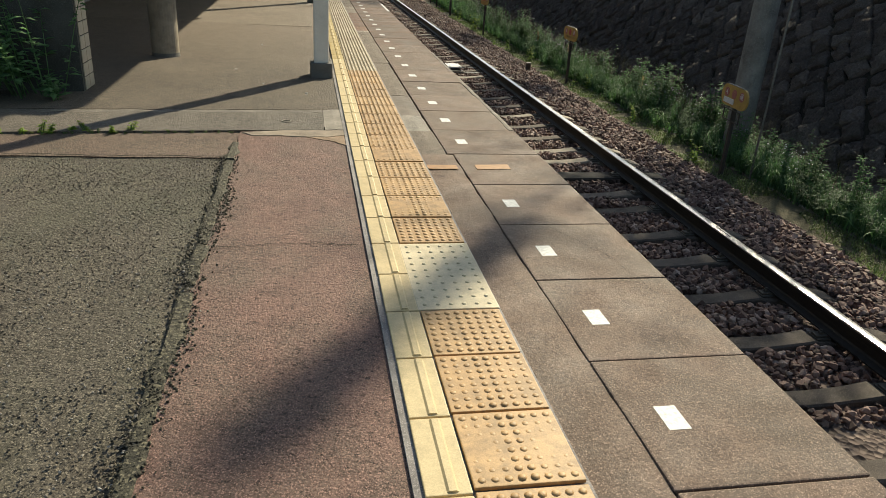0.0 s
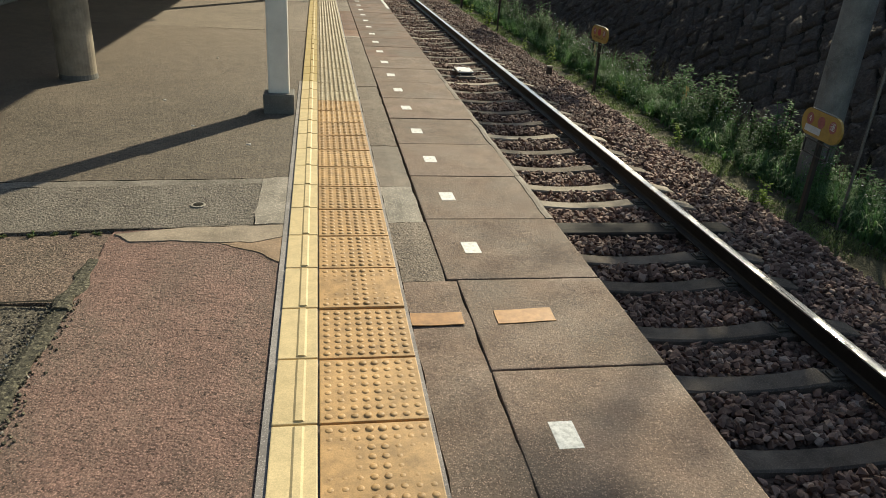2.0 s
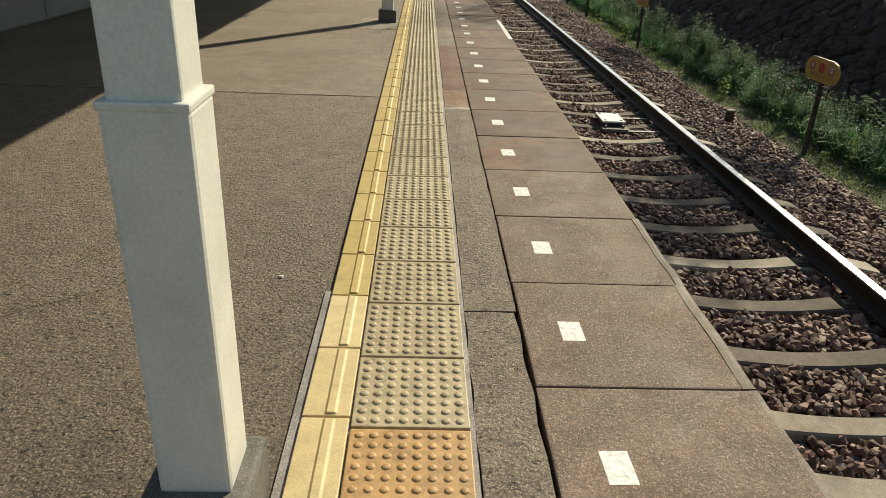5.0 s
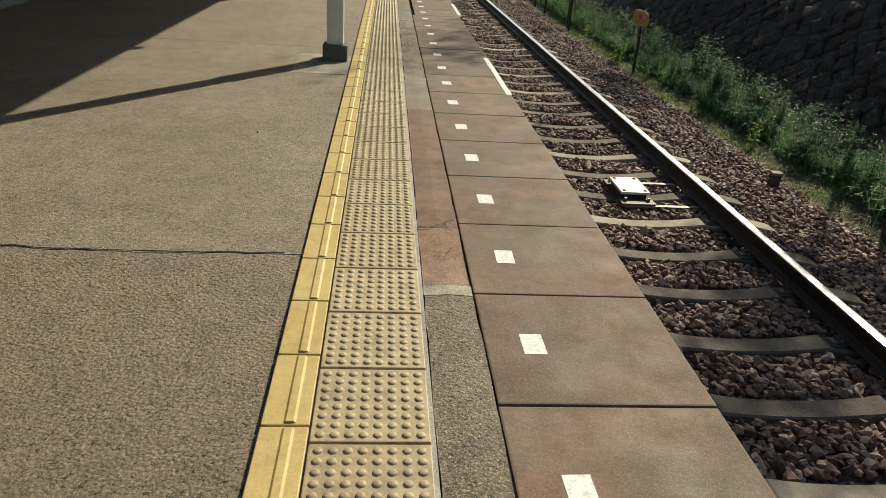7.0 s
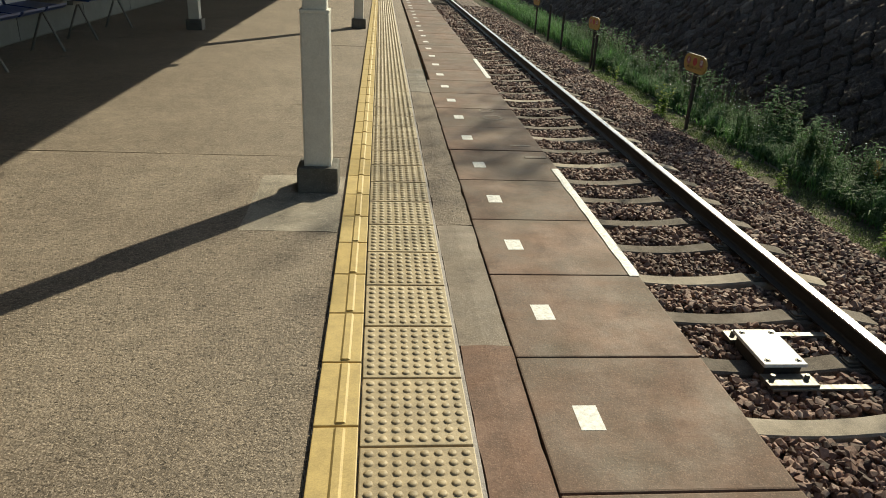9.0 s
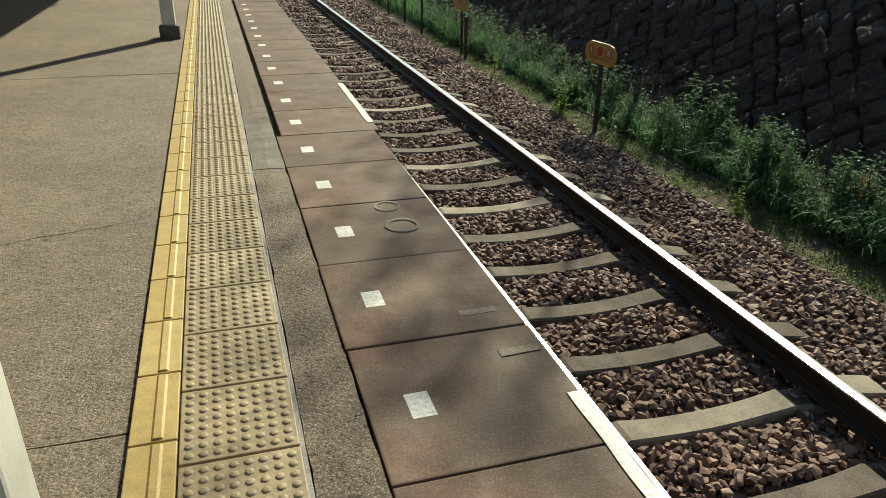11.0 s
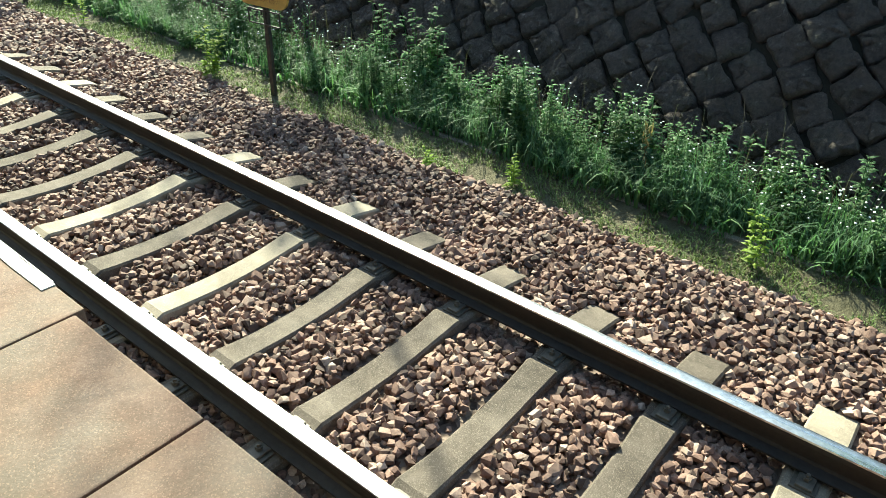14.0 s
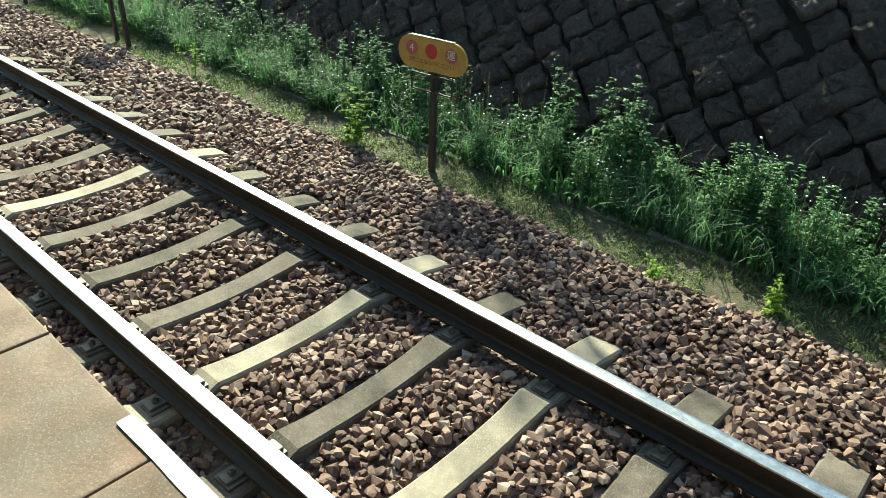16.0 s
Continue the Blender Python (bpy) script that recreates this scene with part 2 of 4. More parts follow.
# same concrete, paler: sunlight on unshaded sleepers put into the colour
M_SLEEPERLIT = concrete("pale_sleeper_concrete", (0.25, 0.208, 0.162), (0.34, 0.288, 0.23), 120, 0.2, 0.25, 0.6, (0.9, 1.1), (0.7, 0.85))
M_GRIT = gravel("loose_grit", ((0.06, 0.05, 0.038), (0.12, 0.1, 0.078), (0.17, 0.145, 0.115), (0.25, 0.22, 0.185), (0.4, 0.37, 0.33)))
M_RUSTPATCH = concrete("rusty_patch", (0.19, 0.105, 0.07), (0.24, 0.145, 0.1), 110, 0.6, 0.35, 0.45)
M_CEMENT = concrete("tile_bedding", (0.28, 0.25, 0.24), (0.36, 0.33, 0.315))
M_DARKBASE = concrete("dark_base", (0.11, 0.105, 0.092), (0.19, 0.178, 0.158))
M_BODY = concrete("platform_body", (0.12, 0.115, 0.1), (0.2, 0.19, 0.165))
M_OCHRE = tile_paint("ochre_tile", (0.5, 0.3, 0.125), (0.42, 0.245, 0.1))
M_BEIGE = tile_paint("beige_tile", (0.36, 0.28, 0.17), (0.42, 0.335, 0.21))
M_CREAM = tile_paint("cream_tile", (0.62, 0.49, 0.27), (0.56, 0.43, 0.23), 0.84)
M_YELLOW = tile_paint("yellow_tile", (0.46, 0.335, 0.13), (0.5, 0.375, 0.16), 0.82)
M_WHITETILE = tile_paint("pale_tile", (0.66, 0.55, 0.36), (0.66, 0.55, 0.36), 0.75)
M_WHITE = paint("white_paint", (0.8, 0.79, 0.76), 0.5, 0.3, 30)
M_MARK = paint("worn_white_paint", (0.76, 0.75, 0.72), 0.6, 0.5, 55)
M_TAPE = paint("orange_tape", (0.42, 0.21, 0.075), 0.6, 0.35, 30)
M_POST = paint("post_paint", (0.7, 0.68, 0.62), 0.4, 0.16, 6)
M_PILLAR = concrete("pillar_concrete", (0.25, 0.205, 0.15), (0.35, 0.295, 0.225), 260, 0.08)
M_RAILTOP = metal("polished_steel", (0.72, 0.71, 0.69), 0.3)
rail_shader = M_RAILTOP.node_tree.nodes["Principled BSDF"]
rail_shader.inputs["Coat Weight"].default_value, rail_shader.inputs["Coat Roughness"].default_value = 0.7, 0.09
M_RUST = metal("rusted_steel", (0.036, 0.028, 0.023), 0.55, metallic=0.35)
M_GALV = metal("galvanised_steel", (0.24, 0.23, 0.21), 0.55, metallic=0.6)
M_BALLAST = gravel("ballast_stone")
M_BED = ballast_bed()
M_WALL = wall_stone()
M_WOOD = timber("weathered_wood", (0.01, 0.008, 0.0065), (0.06, 0.048, 0.04))
M_SOIL = soil("verge_soil", (0.07, 0.066, 0.038), (0.16, 0.14, 0.09))
M_GROUND = soil("ground_soil", (0.05, 0.06, 0.03), (0.11, 0.12, 0.06))
M_GRASS = leafy("grass_blades", (0.045, 0.098, 0.05), (0.125, 0.21, 0.115), 0.42)
M_LEAF = leafy("weed_leaves", (0.055, 0.115, 0.052), (0.145, 0.24, 0.11), 0.45)
M_MOSS = leafy("moss", (0.05, 0.065, 0.02), (0.11, 0.12, 0.04), 0.2)
M_BRIGHT = leafy("young_leaves", (0.14, 0.22, 0.03), (0.26, 0.34, 0.06), 0.45)
M_TURF = leafy("short_turf", (0.08, 0.1, 0.04), (0.18, 0.21, 0.095), 0.35)
M_DRY = leafy("dry_stems", (0.07, 0.06, 0.045), (0.14, 0.12, 0.09), 0.2)
M_CLIP = metal("dull_clip_steel", (0.15, 0.135, 0.115), 0.5, metallic=0.5)
M_FADED = paint("faded_sign_red", (0.45, 0.13, 0.12), 0.45, 0.4, 40)
M_STRAW = leafy("dry_stalks", (0.25, 0.17, 0.08), (0.42, 0.31, 0.17), 0.3)
M_PETAL = paint("white_petals", (0.8, 0.8, 0.78), 0.6, 0.1, 60)
M_BARK = timber("bark", (0.07, 0.055, 0.042), (0.14, 0.115, 0.09))
M_SIGN = paint("yellow_sign_board", (0.52, 0.31, 0.07), 0.45, 0.3, 9)
M_SIGNRED = paint("sign_red", (0.5, 0.03, 0.035), 0.4, 0.25, 20)
M_SIGNWHITE = paint("sign_white", (0.75, 0.72, 0.7), 0.5, 0.2, 20)
M_SIGNINK = paint("sign_ink", (0.16, 0.07, 0.03), 0.5, 0.2, 20)
M_POSTDARK = paint("dark_post", (0.045, 0.035, 0.028), 0.6, 0.3, 20)
M_PLASTER = paint("grey_wall_panel", (0.17, 0.175, 0.17), 0.6, 0.2, 4)
M_WALLTILE = paint("beige_wall_tile", (0.4, 0.36, 0.28), 0.35, 0.2, 8)
M_ROOF = paint("roof_metal", (0.3, 0.31, 0.3), 0.5, 0.25, 5)
M_BLUE = paint("blue_seat", (0.04, 0.07, 0.2), 0.35, 0.1, 20)
M_POLE = concrete("pole_concrete", (0.16, 0.15, 0.14), (0.26, 0.25, 0.23))
M_CRACK = soil("crack_dirt", (0.02, 0.018, 0.014), (0.045, 0.04, 0.03))


# ---------- mesh helpers ----------
def mesh_of(name, bm, *mats):
    me = bpy.data.meshes.new(name)
    bm.normal_update()
    bm.to_mesh(me)
    bm.free()
    for m in mats:
        me.materials.append(m)
    return me


def part(name, bm, material, parent=None, label=""):
    ob = new(name, mesh_of(name, bm, material) if isinstance(bm, bmesh.types.BMesh) else bm)
    if parent:
        ob.parent = parent
    return tagged(ob, label)


def thing(name, x, y, z, label, category, group="", turn=0.0, kind=""):
    ob = new(name)
    ob.matrix_world = pose(x, y, z, 0, 0, turn)
    return tagged(ob, label, category, group, kind)


def box(bm, x0, x1, y0, y1, z0, z1, bevel=0.0):
    r = bmesh.ops.create_cube(bm, size=1.0, matrix=Matrix.Translation(((x0 + x1) / 2, (y0 + y1) / 2, (z0 + z1) / 2)) @ Matrix.Diagonal((x1 - x0, y1 - y0, z1 - z0, 1)))
    if bevel:
        edges = list({e for v in r["verts"] for e in v.link_edges})
        bmesh.ops.bevel(bm, geom=edges, offset=bevel, segments=2, profile=0.6, affect="EDGES")
    return bm


def a_box(*dims, bevel=0.0):
    return box(bmesh.new(), *dims, bevel=bevel)


def rod(bm, a, b, r0, r1=None, sides=10):
    a, b = Vector(a), Vector(b)
    d = b - a
    m = Matrix.Translation((a + b) / 2) @ d.to_track_quat("Z", "Y").to_matrix().to_4x4()
    bmesh.ops.create_cone(bm, cap_ends=True, segments=sides, radius1=r0, radius2=r0 if r1 is None else r1, depth=d.length, matrix=m)
    return bm


def a_rod(*args, **kw):
    return rod(bmesh.new(), *args, **kw)


def prism(bm, outline, y0, y1):
    """An outline in (x, z), drawn out along y."""
    lo = [bm.verts.new((x, y0, z)) for x, z in outline]
    hi = [bm.verts.new((x, y1, z)) for x, z in outline]
    n = len(outline)
    for i in range(n):
        bm.faces.new((lo[i], lo[(i + 1) % n], hi[(i + 1) % n], hi[i]))
    bm.faces.new(lo[::-1])
    bm.faces.new(hi)
    bmesh.ops.recalc_face_normals(bm, faces=bm.faces)
    return bm


def drain_skew(x, y):
    """The cross drain runs slightly askew to the platform."""
    return 0.12 * (x + 0.6) * max(0.0, 1 - abs(y + 0.4) / 0.9)


def sheet(name, x0, x1, y0, y1, z, material, step=0.25, rough=0.004, depth=0.06, edge=0.0, seed=0.0):
    """A slab of paving with a gently uneven top and a ragged rim."""
    nx, ny = max(2, int((x1 - x0) / step)), max(2, int((y1 - y0) / step))
    xs, ys = np.linspace(x0, x1, nx + 1), np.linspace(y0, y1, ny + 1)
    bm = bmesh.new()
    grid = []
    for j, y in enumerate(ys):
        row = []
        for i, x in enumerate(xs):
            px, py = x, y
            if edge and i in (0, nx):
                px += edge * noise.noise((y * 7, x, seed))
            if edge and j in (0, ny):
                py += edge * noise.noise((x * 7, y, seed + 5))
            if x1 < -0.5:
                py += drain_skew(px, py)
            row.append(bm.verts.new((px, py, z + rough * noise.noise((x * 1.7, y * 1.7, seed)) - (0.5 * rough if i in (0, nx) else 0))))
        grid.append(row)
    for j in range(ny):
        for i in range(nx):
            bm.faces.new((grid[j][i], grid[j][i + 1], grid[j + 1][i + 1], grid[j + 1][i]))
    rim = [grid[0][i] for i in range(nx + 1)] + [grid[j][nx] for j in range(1, ny + 1)] + [grid[ny][i] for i in range(nx - 1, -1, -1)] + [grid[j][0] for j in range(ny - 1, 0, -1)]
    low = [bm.verts.new((v.co.x, v.co.y, z - depth)) for v in rim]
    for i in range(len(rim)):
        k = (i + 1) % len(rim)
        bm.faces.new((rim[k], rim[i], low[i], low[k]))
    return mesh_of(name, bm, material)


def arrays_mesh(name, verts, faces, material):
    """A mesh from equal-sided faces held in numpy arrays."""
    me = bpy.data.meshes.new(name)
    k = faces.shape[1]
    me.vertices.add(len(verts))
    me.vertices.foreach_set("co", verts.astype(np.float32).ravel())
    me.loops.add(faces.size)
    me.loops.foreach_set("vertex_index", faces.astype(np.int32).ravel())
    me.polygons.add(len(faces))
    me.polygons.foreach_set("loop_start", np.arange(0, faces.size, k, dtype=np.int32))
    me.update(calc_edges=True)
    me.shade_flat()
    me.materials.append(material)
    return me


# ---------- platform ----------
Y0, Y1 = -14.0, 46.0
EDGE = 0.595
ground = tagged(new("ground", sheet("ground", -400, 400, -400, 400, -1.52, M_GROUND, 50, 0.0, 0.5)), "earth ground under grass reaching the horizon", "ground", kind="structure")
platform = tagged(new("platform"), "railway platform with concrete edge and asphalt top", "platform", kind="structure")
part("platform_body", a_box(-4.4, 0.52, Y0, Y1, -1.5, -0.075), M_BODY, platform, "dark stained concrete platform body")
# asphalt fields, left of the tactile paving
part("red_field", sheet("red_field", -1.285, -0.585, Y0, -0.655, -0.004, M_RED, 0.12, 0.003, 0.06, 0.015, 1), None, platform, "worn red asphalt field")
part("grey_field", sheet("grey_field", -4.4, -1.3, Y0, -1.31, -0.014, M_GREY, 0.12, 0.012, 0.06, 0.03, 2), None, platform, "coarse grey asphalt patch")
part("joint_field", sheet("joint_field", -4.4, -1.288, -1.3, -0.66, -0.01, M_JOINT, 0.1, 0.008, 0.05, 0.015, 3), None, platform, "crumbling brown asphalt")
for k, y in enumerate(np.arange(-6.4, -1.35, 0.42)):
    part("mossy_joint", sheet("mossy_joint", -1.322 + 0.02 * noise.noise((k, 3, 3)), -1.262 + 0.025 * noise.noise((k, 5, 3)), y, y + 0.42, -0.002, M_RUBBLE, 0.012, 0.016, 0.03, 0.035, 40 + k), None, platform, "dark mossy crumbling joint")
part("drain_slab", sheet("drain_slab", -4.4, -0.745, -0.645, -0.13, 0.0, M_DRAIN, 0.1, 0.004, 0.07, 0.006, 4), None, platform, "grey concrete drain slab")
part("drain_end", sheet("drain_end", -0.742, -0.603, -0.65, -0.044, 0.003, M_PALE, 0.05, 0.006, 0.07, 0.008, 5), None, platform, "pale mortar patch")
part("drain_rim", sheet("drain_rim", -4.4, -0.748, -0.123, -0.045, -0.003, M_CONC, 0.05, 0.004, 0.07, 0.035, 6), None, platform, "pale concrete rim")
part("brown_field", sheet("brown_field", -4.4, -0.585, -0.04, 5.0655, -0.002, M_BROWN, 0.12, 0.003, 0.06, 0.008, 7), None, platform, "brown worn asphalt field")
part("worn_field", sheet("worn_field", -4.4, -0.585, 5.068, 9.37, -0.002, M_FAR, 0.15, 0.003, 0.06, 0.008, 8), None, platform, "worn tan asphalt field")
part("worn_field", sheet("worn_field", -4.4, -0.585, 9.378, 14.05, -0.002, M_FAR, 0.2, 0.003, 0.06, 0.006, 9), None, platform, "worn tan asphalt field")
part("worn_field", sheet("worn_field", -4.4, -0.585, 14.058, Y1, -0.002, M_FAR, 0.4, 0.003, 0.06, 0.0, 10), None, platform, "worn tan asphalt field")
part("post_patch", sheet("post_patch", -1.03, -0.603, 8.22, 9.0, 0.001, M_PALE, 0.08, 0.003, 0.02, 0.012, 11), None, platform, "pale mortar patch round a post")


def blob(name, outline, z, material, label="", rise=0.003):
    """A thin patch of mortar with a wandering rim."""
    bm = bmesh.new()
    ring, n = [], len(outline)
    for i in range(n):
        a, b = Vector(outline[i]), Vector(outline[(i + 1) % n])
        for k in range(6):
            p = a.lerp(b, k / 6)
            p += Vector((noise.noise((p.x * 30, p.y * 30, 1)), noise.noise((p.x * 30, p.y * 30, 5)))) * 0.008
            ring.append(bm.verts.new((p.x, p.y, z)))
    c = bm.verts.new((*(sum((v.co.xy for v in ring), Vector((0, 0))) / len(ring)), z + rise))
    low = [bm.verts.new((v.co.x * 1.002, v.co.y, z - 0.02)) for v in ring]
    for i in range(len(ring)):
        k = (i + 1) % len(ring)
        bm.faces.new((ring[i], ring[k], c))
        bm.faces.new((ring[k], ring[i], low[i], low[k]))
    bmesh.ops.recalc_face_normals(bm, faces=bm.faces)
    return part(name, bm, material, platform, label)


blob("mortar_lip", [(-1.27, -0.755), (-1.0, -0.69), (-0.604, -0.66), (-0.604, -0.78), (-0.72, -0.84), (-0.88, -0.84), (-1.05, -0.82), (-1.2, -0.83)], 0.001, M_LIP, "pale mortar lip")
for x, y, h in ((-0.86, 0.52, 0.012), (-1.22, 0.9, 0.008), (-0.78, 2.4, 0.009), (-1.5, 1.55, 0.01), (-1.0, 6.6, 0.008), (-1.35, 3.2, 0.009)):
    blob("white_splash", [(x + h * (1.2 if i % 2 else 0.6) * math.cos(i * 1.05), y + h * (1.3 if i % 2 else 0.55) * math.sin(i * 1.05)) for i in range(6)], 0.004, M_SIGNWHITE, "small dried white splash", 0.0006)
blob("mortar_fan", [(-0.86, -0.845), (-0.72, -0.845), (-0.604, -0.785), (-0.604, -1.05), (-0.7, -0.94)], -0.0005, M_FAN, "reddish mortar fan")
part("bedding", a_box(-0.617, -0.172, Y0, 2.3, -0.07, 0.004), M_CEMENT, platform, "grey cement bedding of the tactile tiles")
part("bedding", a_box(-0.597, -0.172, 2.302, Y1, -0.07, 0.0), M_CEMENT, platform, "grey cement bedding of the tactile tiles")
# strip between tactile tiles and edge slabs
for a, b, m, nm, sd in ((Y0, -1.205, M_SLAB, "strip_concrete", 20), (-1.2, -0.63, M_STRIP, "strip_asphalt", 21), (-0.625, -0.16, M_PALE, "strip_mortar", 22), (-0.155, 0.55, M_STRIPCONC, "strip_concrete", 23), (0.555, 2.2, M_STRIP, "strip_asphalt", 24),
                        (2.205, 4.79, M_STRIP, "strip_asphalt", 25), (4.795, 4.86, M_PALE, "strip_mortar", 26), (4.865, 5.36, M_RUSTPATCH, "strip_mortar", 27), (5.365, 7.275, M_STRIPRED, "strip_mortar", 28), (7.28, 8.33, M_STRIPCONC, "strip_concrete", 33), (8.335, 11.4, M_STRIP, "strip_asphalt", 29),
                        (11.405, 12.6, M_CONC, "strip_mortar", 30), (12.605, 14.6, M_STRIP, "strip_asphalt", 31), (14.605, Y1, M_FAR, "strip_asphalt", 32)):
    part(nm, sheet(nm, -0.168, 0.033 if b < -1 else (-0.01 if -0.7 < a < 1.0 else -0.004), a, b, -0.004, m, 0.06, 0.006, 0.06, 0.008, sd), None, platform)


# cracks: thin dirt-filled ridges along wandering lines
def crack(points, width, z, name="crack"):
    bm = bmesh.new()
    rows = []
    for k in range(len(points) - 1):
        a, b = Vector(points[k]), Vector(points[k + 1])
        n = max(2, int((b - a).length / 0.04))
        for i in range(n):
            p = a.lerp(b, i / n)
            d = (b - a).normalized()
            s = Vector((-d.y, d.x))
            p = p + s * 0.02 * noise.noise((p.x * 9, p.y * 9, 2))
            w = width * (0.5 + abs(noise.noise((p.x * 15, p.y * 15, 7))) * 1.1)
            p = Vector((p.x, p.y + drain_skew(p.x, p.y)))
            rows.append((bm.verts.new((*(p - s * w), z)), bm.verts.new((*(p + s * w), z))))
    for (a, b), (c, d) in zip(rows, rows[1:]):
        bm.faces.new((a, b, d, c))
    return part(name, bm, M_CRACK, platform)


crack([(-3.2, -1.3), (-2.35, -1.3), (-1.8, -1.31), (-1.28, -1.3)], 0.008, 0.001)
crack([(-3.4, -0.66), (-2.3, -0.66), (-1.3, -0.652), (-0.62, -0.652)], 0.0032, 0.004)
crack([(-1.25, -0.8), (-0.95, -0.82), (-0.75, -0.92), (-0.61, -1.06)], 0.0016, 0.0008)
crack([(-1.25, -2.63), (-0.9, -2.6), (-0.61, -2.62)], 0.003, 0.0008)
crack([(-3.6, 5.066), (-2.2, 5.067), (-1.2, 5.066), (-0.62, 5.067)], 0.005, 0.0008)
crack([(-1.2, 10.7), (-0.62, 10.86)], 0.0025, 0.0008)
crack([(-1.8, 1.9), (-1.3, 2.3), (-1.1, 2.9)], 0.0015, 0.0008)
for k in range(6):
    part("crumbled_rim", sheet("crumbled_rim", 0.564 + 0.006 * (k % 2), 0.598, -0.597 + 0.6 * k, -0.003 + 0.6 * k, 0.0035, M_STRIPCONC, 0.012, 0.003, 0.012, 0.006, 60 + k), None, platform, "crumbled grey rim of the edge slabs")
crack([(0.1, 0.95), (0.3, 0.8), (0.46, 0.62)], 0.0012, 0.0034)
crack([(0.25, -2.4), (0.42, -2.75), (0.5, -3.2)], 0.001, 0.0034)
crack([(-0.168, 5.34), (-0.12, 5.345), (-0.07, 5.385), (-0.035, 5.43), (-0.004, 5.41)], 0.0035, 0.0012)
crack([(-0.06, 5.395), (-0.045, 5.34), (-0.004, 5.31)], 0.0025, 0.0014)
crack([(-0.13, 5.13), (-0.08, 5.1), (-0.06, 5.16), (-0.02, 5.18)], 0.002, 0.0014)
drain = thing("drain_outlet", -1.0, -0.435, 0.0, "round pale drain outlet set in the concrete slab", "drain")
bm = bmesh.new()
loops = [[bm.verts.new((rad * math.cos(i * math.pi / 14), rad * math.sin(i * math.pi / 14), z)) for i in range(28)] for rad, z in ((0.034, -0.004), (0.033, 0.0045), (0.024, 0.005), (0.022, 0.0))]
for la, lb in zip(loops, loops[1:]):
    for i in range(28):
        bm.faces.new((la[i], la[(i + 1) % 28], lb[(i + 1) % 28], lb[i]))
bmesh.ops.recalc_face_normals(bm, faces=bm.faces)
part("ring", bm, M_PALE, drain, "worn pale ring")
# the darkness inside the hole, painted as a flat disc
part("plug", a_rod((0, 0, -0.006), (0, 0, 0.003), 0.023, sides=20), M_CRACK, drain, "dark disc in place of the shaded hole")

# ---------- canopy and station building ----------
canopy = tagged(new("canopy"), "grey metal platform canopy roof", "canopy", kind="structure")
part("canopy_roof", a_box(-4.6, -0.25, 2.7, Y1, 2.72, 2.8), M_ROOF, canopy)
for x in (-0.725, -3.9, -0.32):
    part("canopy_beam", a_box(x - 0.05, x + 0.05, 1.2 if x == -0.725 else 2.75, Y1 - 0.1, 2.58, 2.717), M_ROOF, canopy)
k = 2.9
while k < Y1:
    part("rafter", a_box(-4.5, -0.26, k, k + 0.06, 2.6, 2.717), M_ROOF, canopy)
    k += 1.2267
for k in range(10):
    # unseen stubs past the eave, added for the points in its shadow
    part("eave_bracket", a_box(-0.4, -0.13, 4.93 + 3.43 * k, 5.03 + 3.43 * k, 2.66, 2.715), M_ROOF, canopy)
wall_west = tagged(new("wall_west"), "pale grey panelled station wall", "wall", kind="structure")
part("wall_core", a_box(-4.7, -4.2, 0.75, Y1, -0.01, 2.72), M_BODY, wall_west)
for k in range(24):
    part("panel", a_box(-4.2, -4.165, 0.78 + 1.8 * k, 0.78 + 1.8 * k + 1.785, 0.02, 2.6, bevel=0.004), M_PLASTER, wall_west)
wall_tiled = tagged(new("wall_tiled"), "dark tiled end wall of the station building", "wall", kind="structure")
part("wall_core", a_box(-4.5, -2.52, 0.4, 0.7, -0.01, 2.7), M_ENDWALL, wall_tiled)
tile_me = mesh_of("wall_tile", a_box(-0.004, 0.004, -0.058, 0.058, -0.046, 0.046, bevel=0.003), M_WALLTILE)
for r in range(26):
    for c in range(2):
        t = part("wall_tile", tile_me, None, wall_tiled)
        t.matrix_world = pose(-2.514, 0.489 + 0.122 * c, 0.05 + 0.1 * r)

pillar = thing("round_pillar", -2.23, 2.21, -0.006, "round concrete pillar with a darker foot", "pillar")
bm = bmesh.new()
rod(bm, (0, 0, 0), (0, 0, 2.6), 0.13, sides=32)
bmesh.ops.subdivide_edges(bm, edges=[e for e in bm.edges if abs(e.verts[0].co.z - e.verts[1].co.z) > 1], cuts=20)
for v in bm.verts:
    v.co.xy *= 1 + 0.02 * noise.noise(v.co * 6)
part("shaft", bm, M_PILLAR, pillar)
part("foot", a_rod((0, 0, 0), (0, 0, 0.04), 0.137, 0.131, sides=32), M_DARKBASE, pillar, "dark foot ring")


def canopy_post(x, y, pale):
    p = thing("canopy_post", x, y, -0.006, "square painted steel canopy post on a concrete block" if pale else "cream square steel canopy post on a dark concrete block", "post", "posts of the canopy")
    part("foot_block", a_box(-0.1, 0.1, -0.1, 0.1, 0, 0.135, bevel=0.012), M_DARKBASE, p, "dark chipped concrete block")
    part("casing", a_box(-0.067, 0.067, -0.067, 0.067, 0.13, 0.86, bevel=0.01), M_POST, p)
    bm = a_box(-0.056, 0.056, -0.056, 0.056, 0.85, 2.6, bevel=0.007)
    part("shaft", bm, M_POST, p)
    part("collar", a_box(-0.069, 0.069, -0.069, 0.069, 0.855, 0.87, bevel=0.004), M_POST, p)
    return p


post = canopy_post(-0.725, 1.335, True)
for y in (8.82, 15.95, 23.3, 30.6):
    canopy_post(-0.73, y, False)
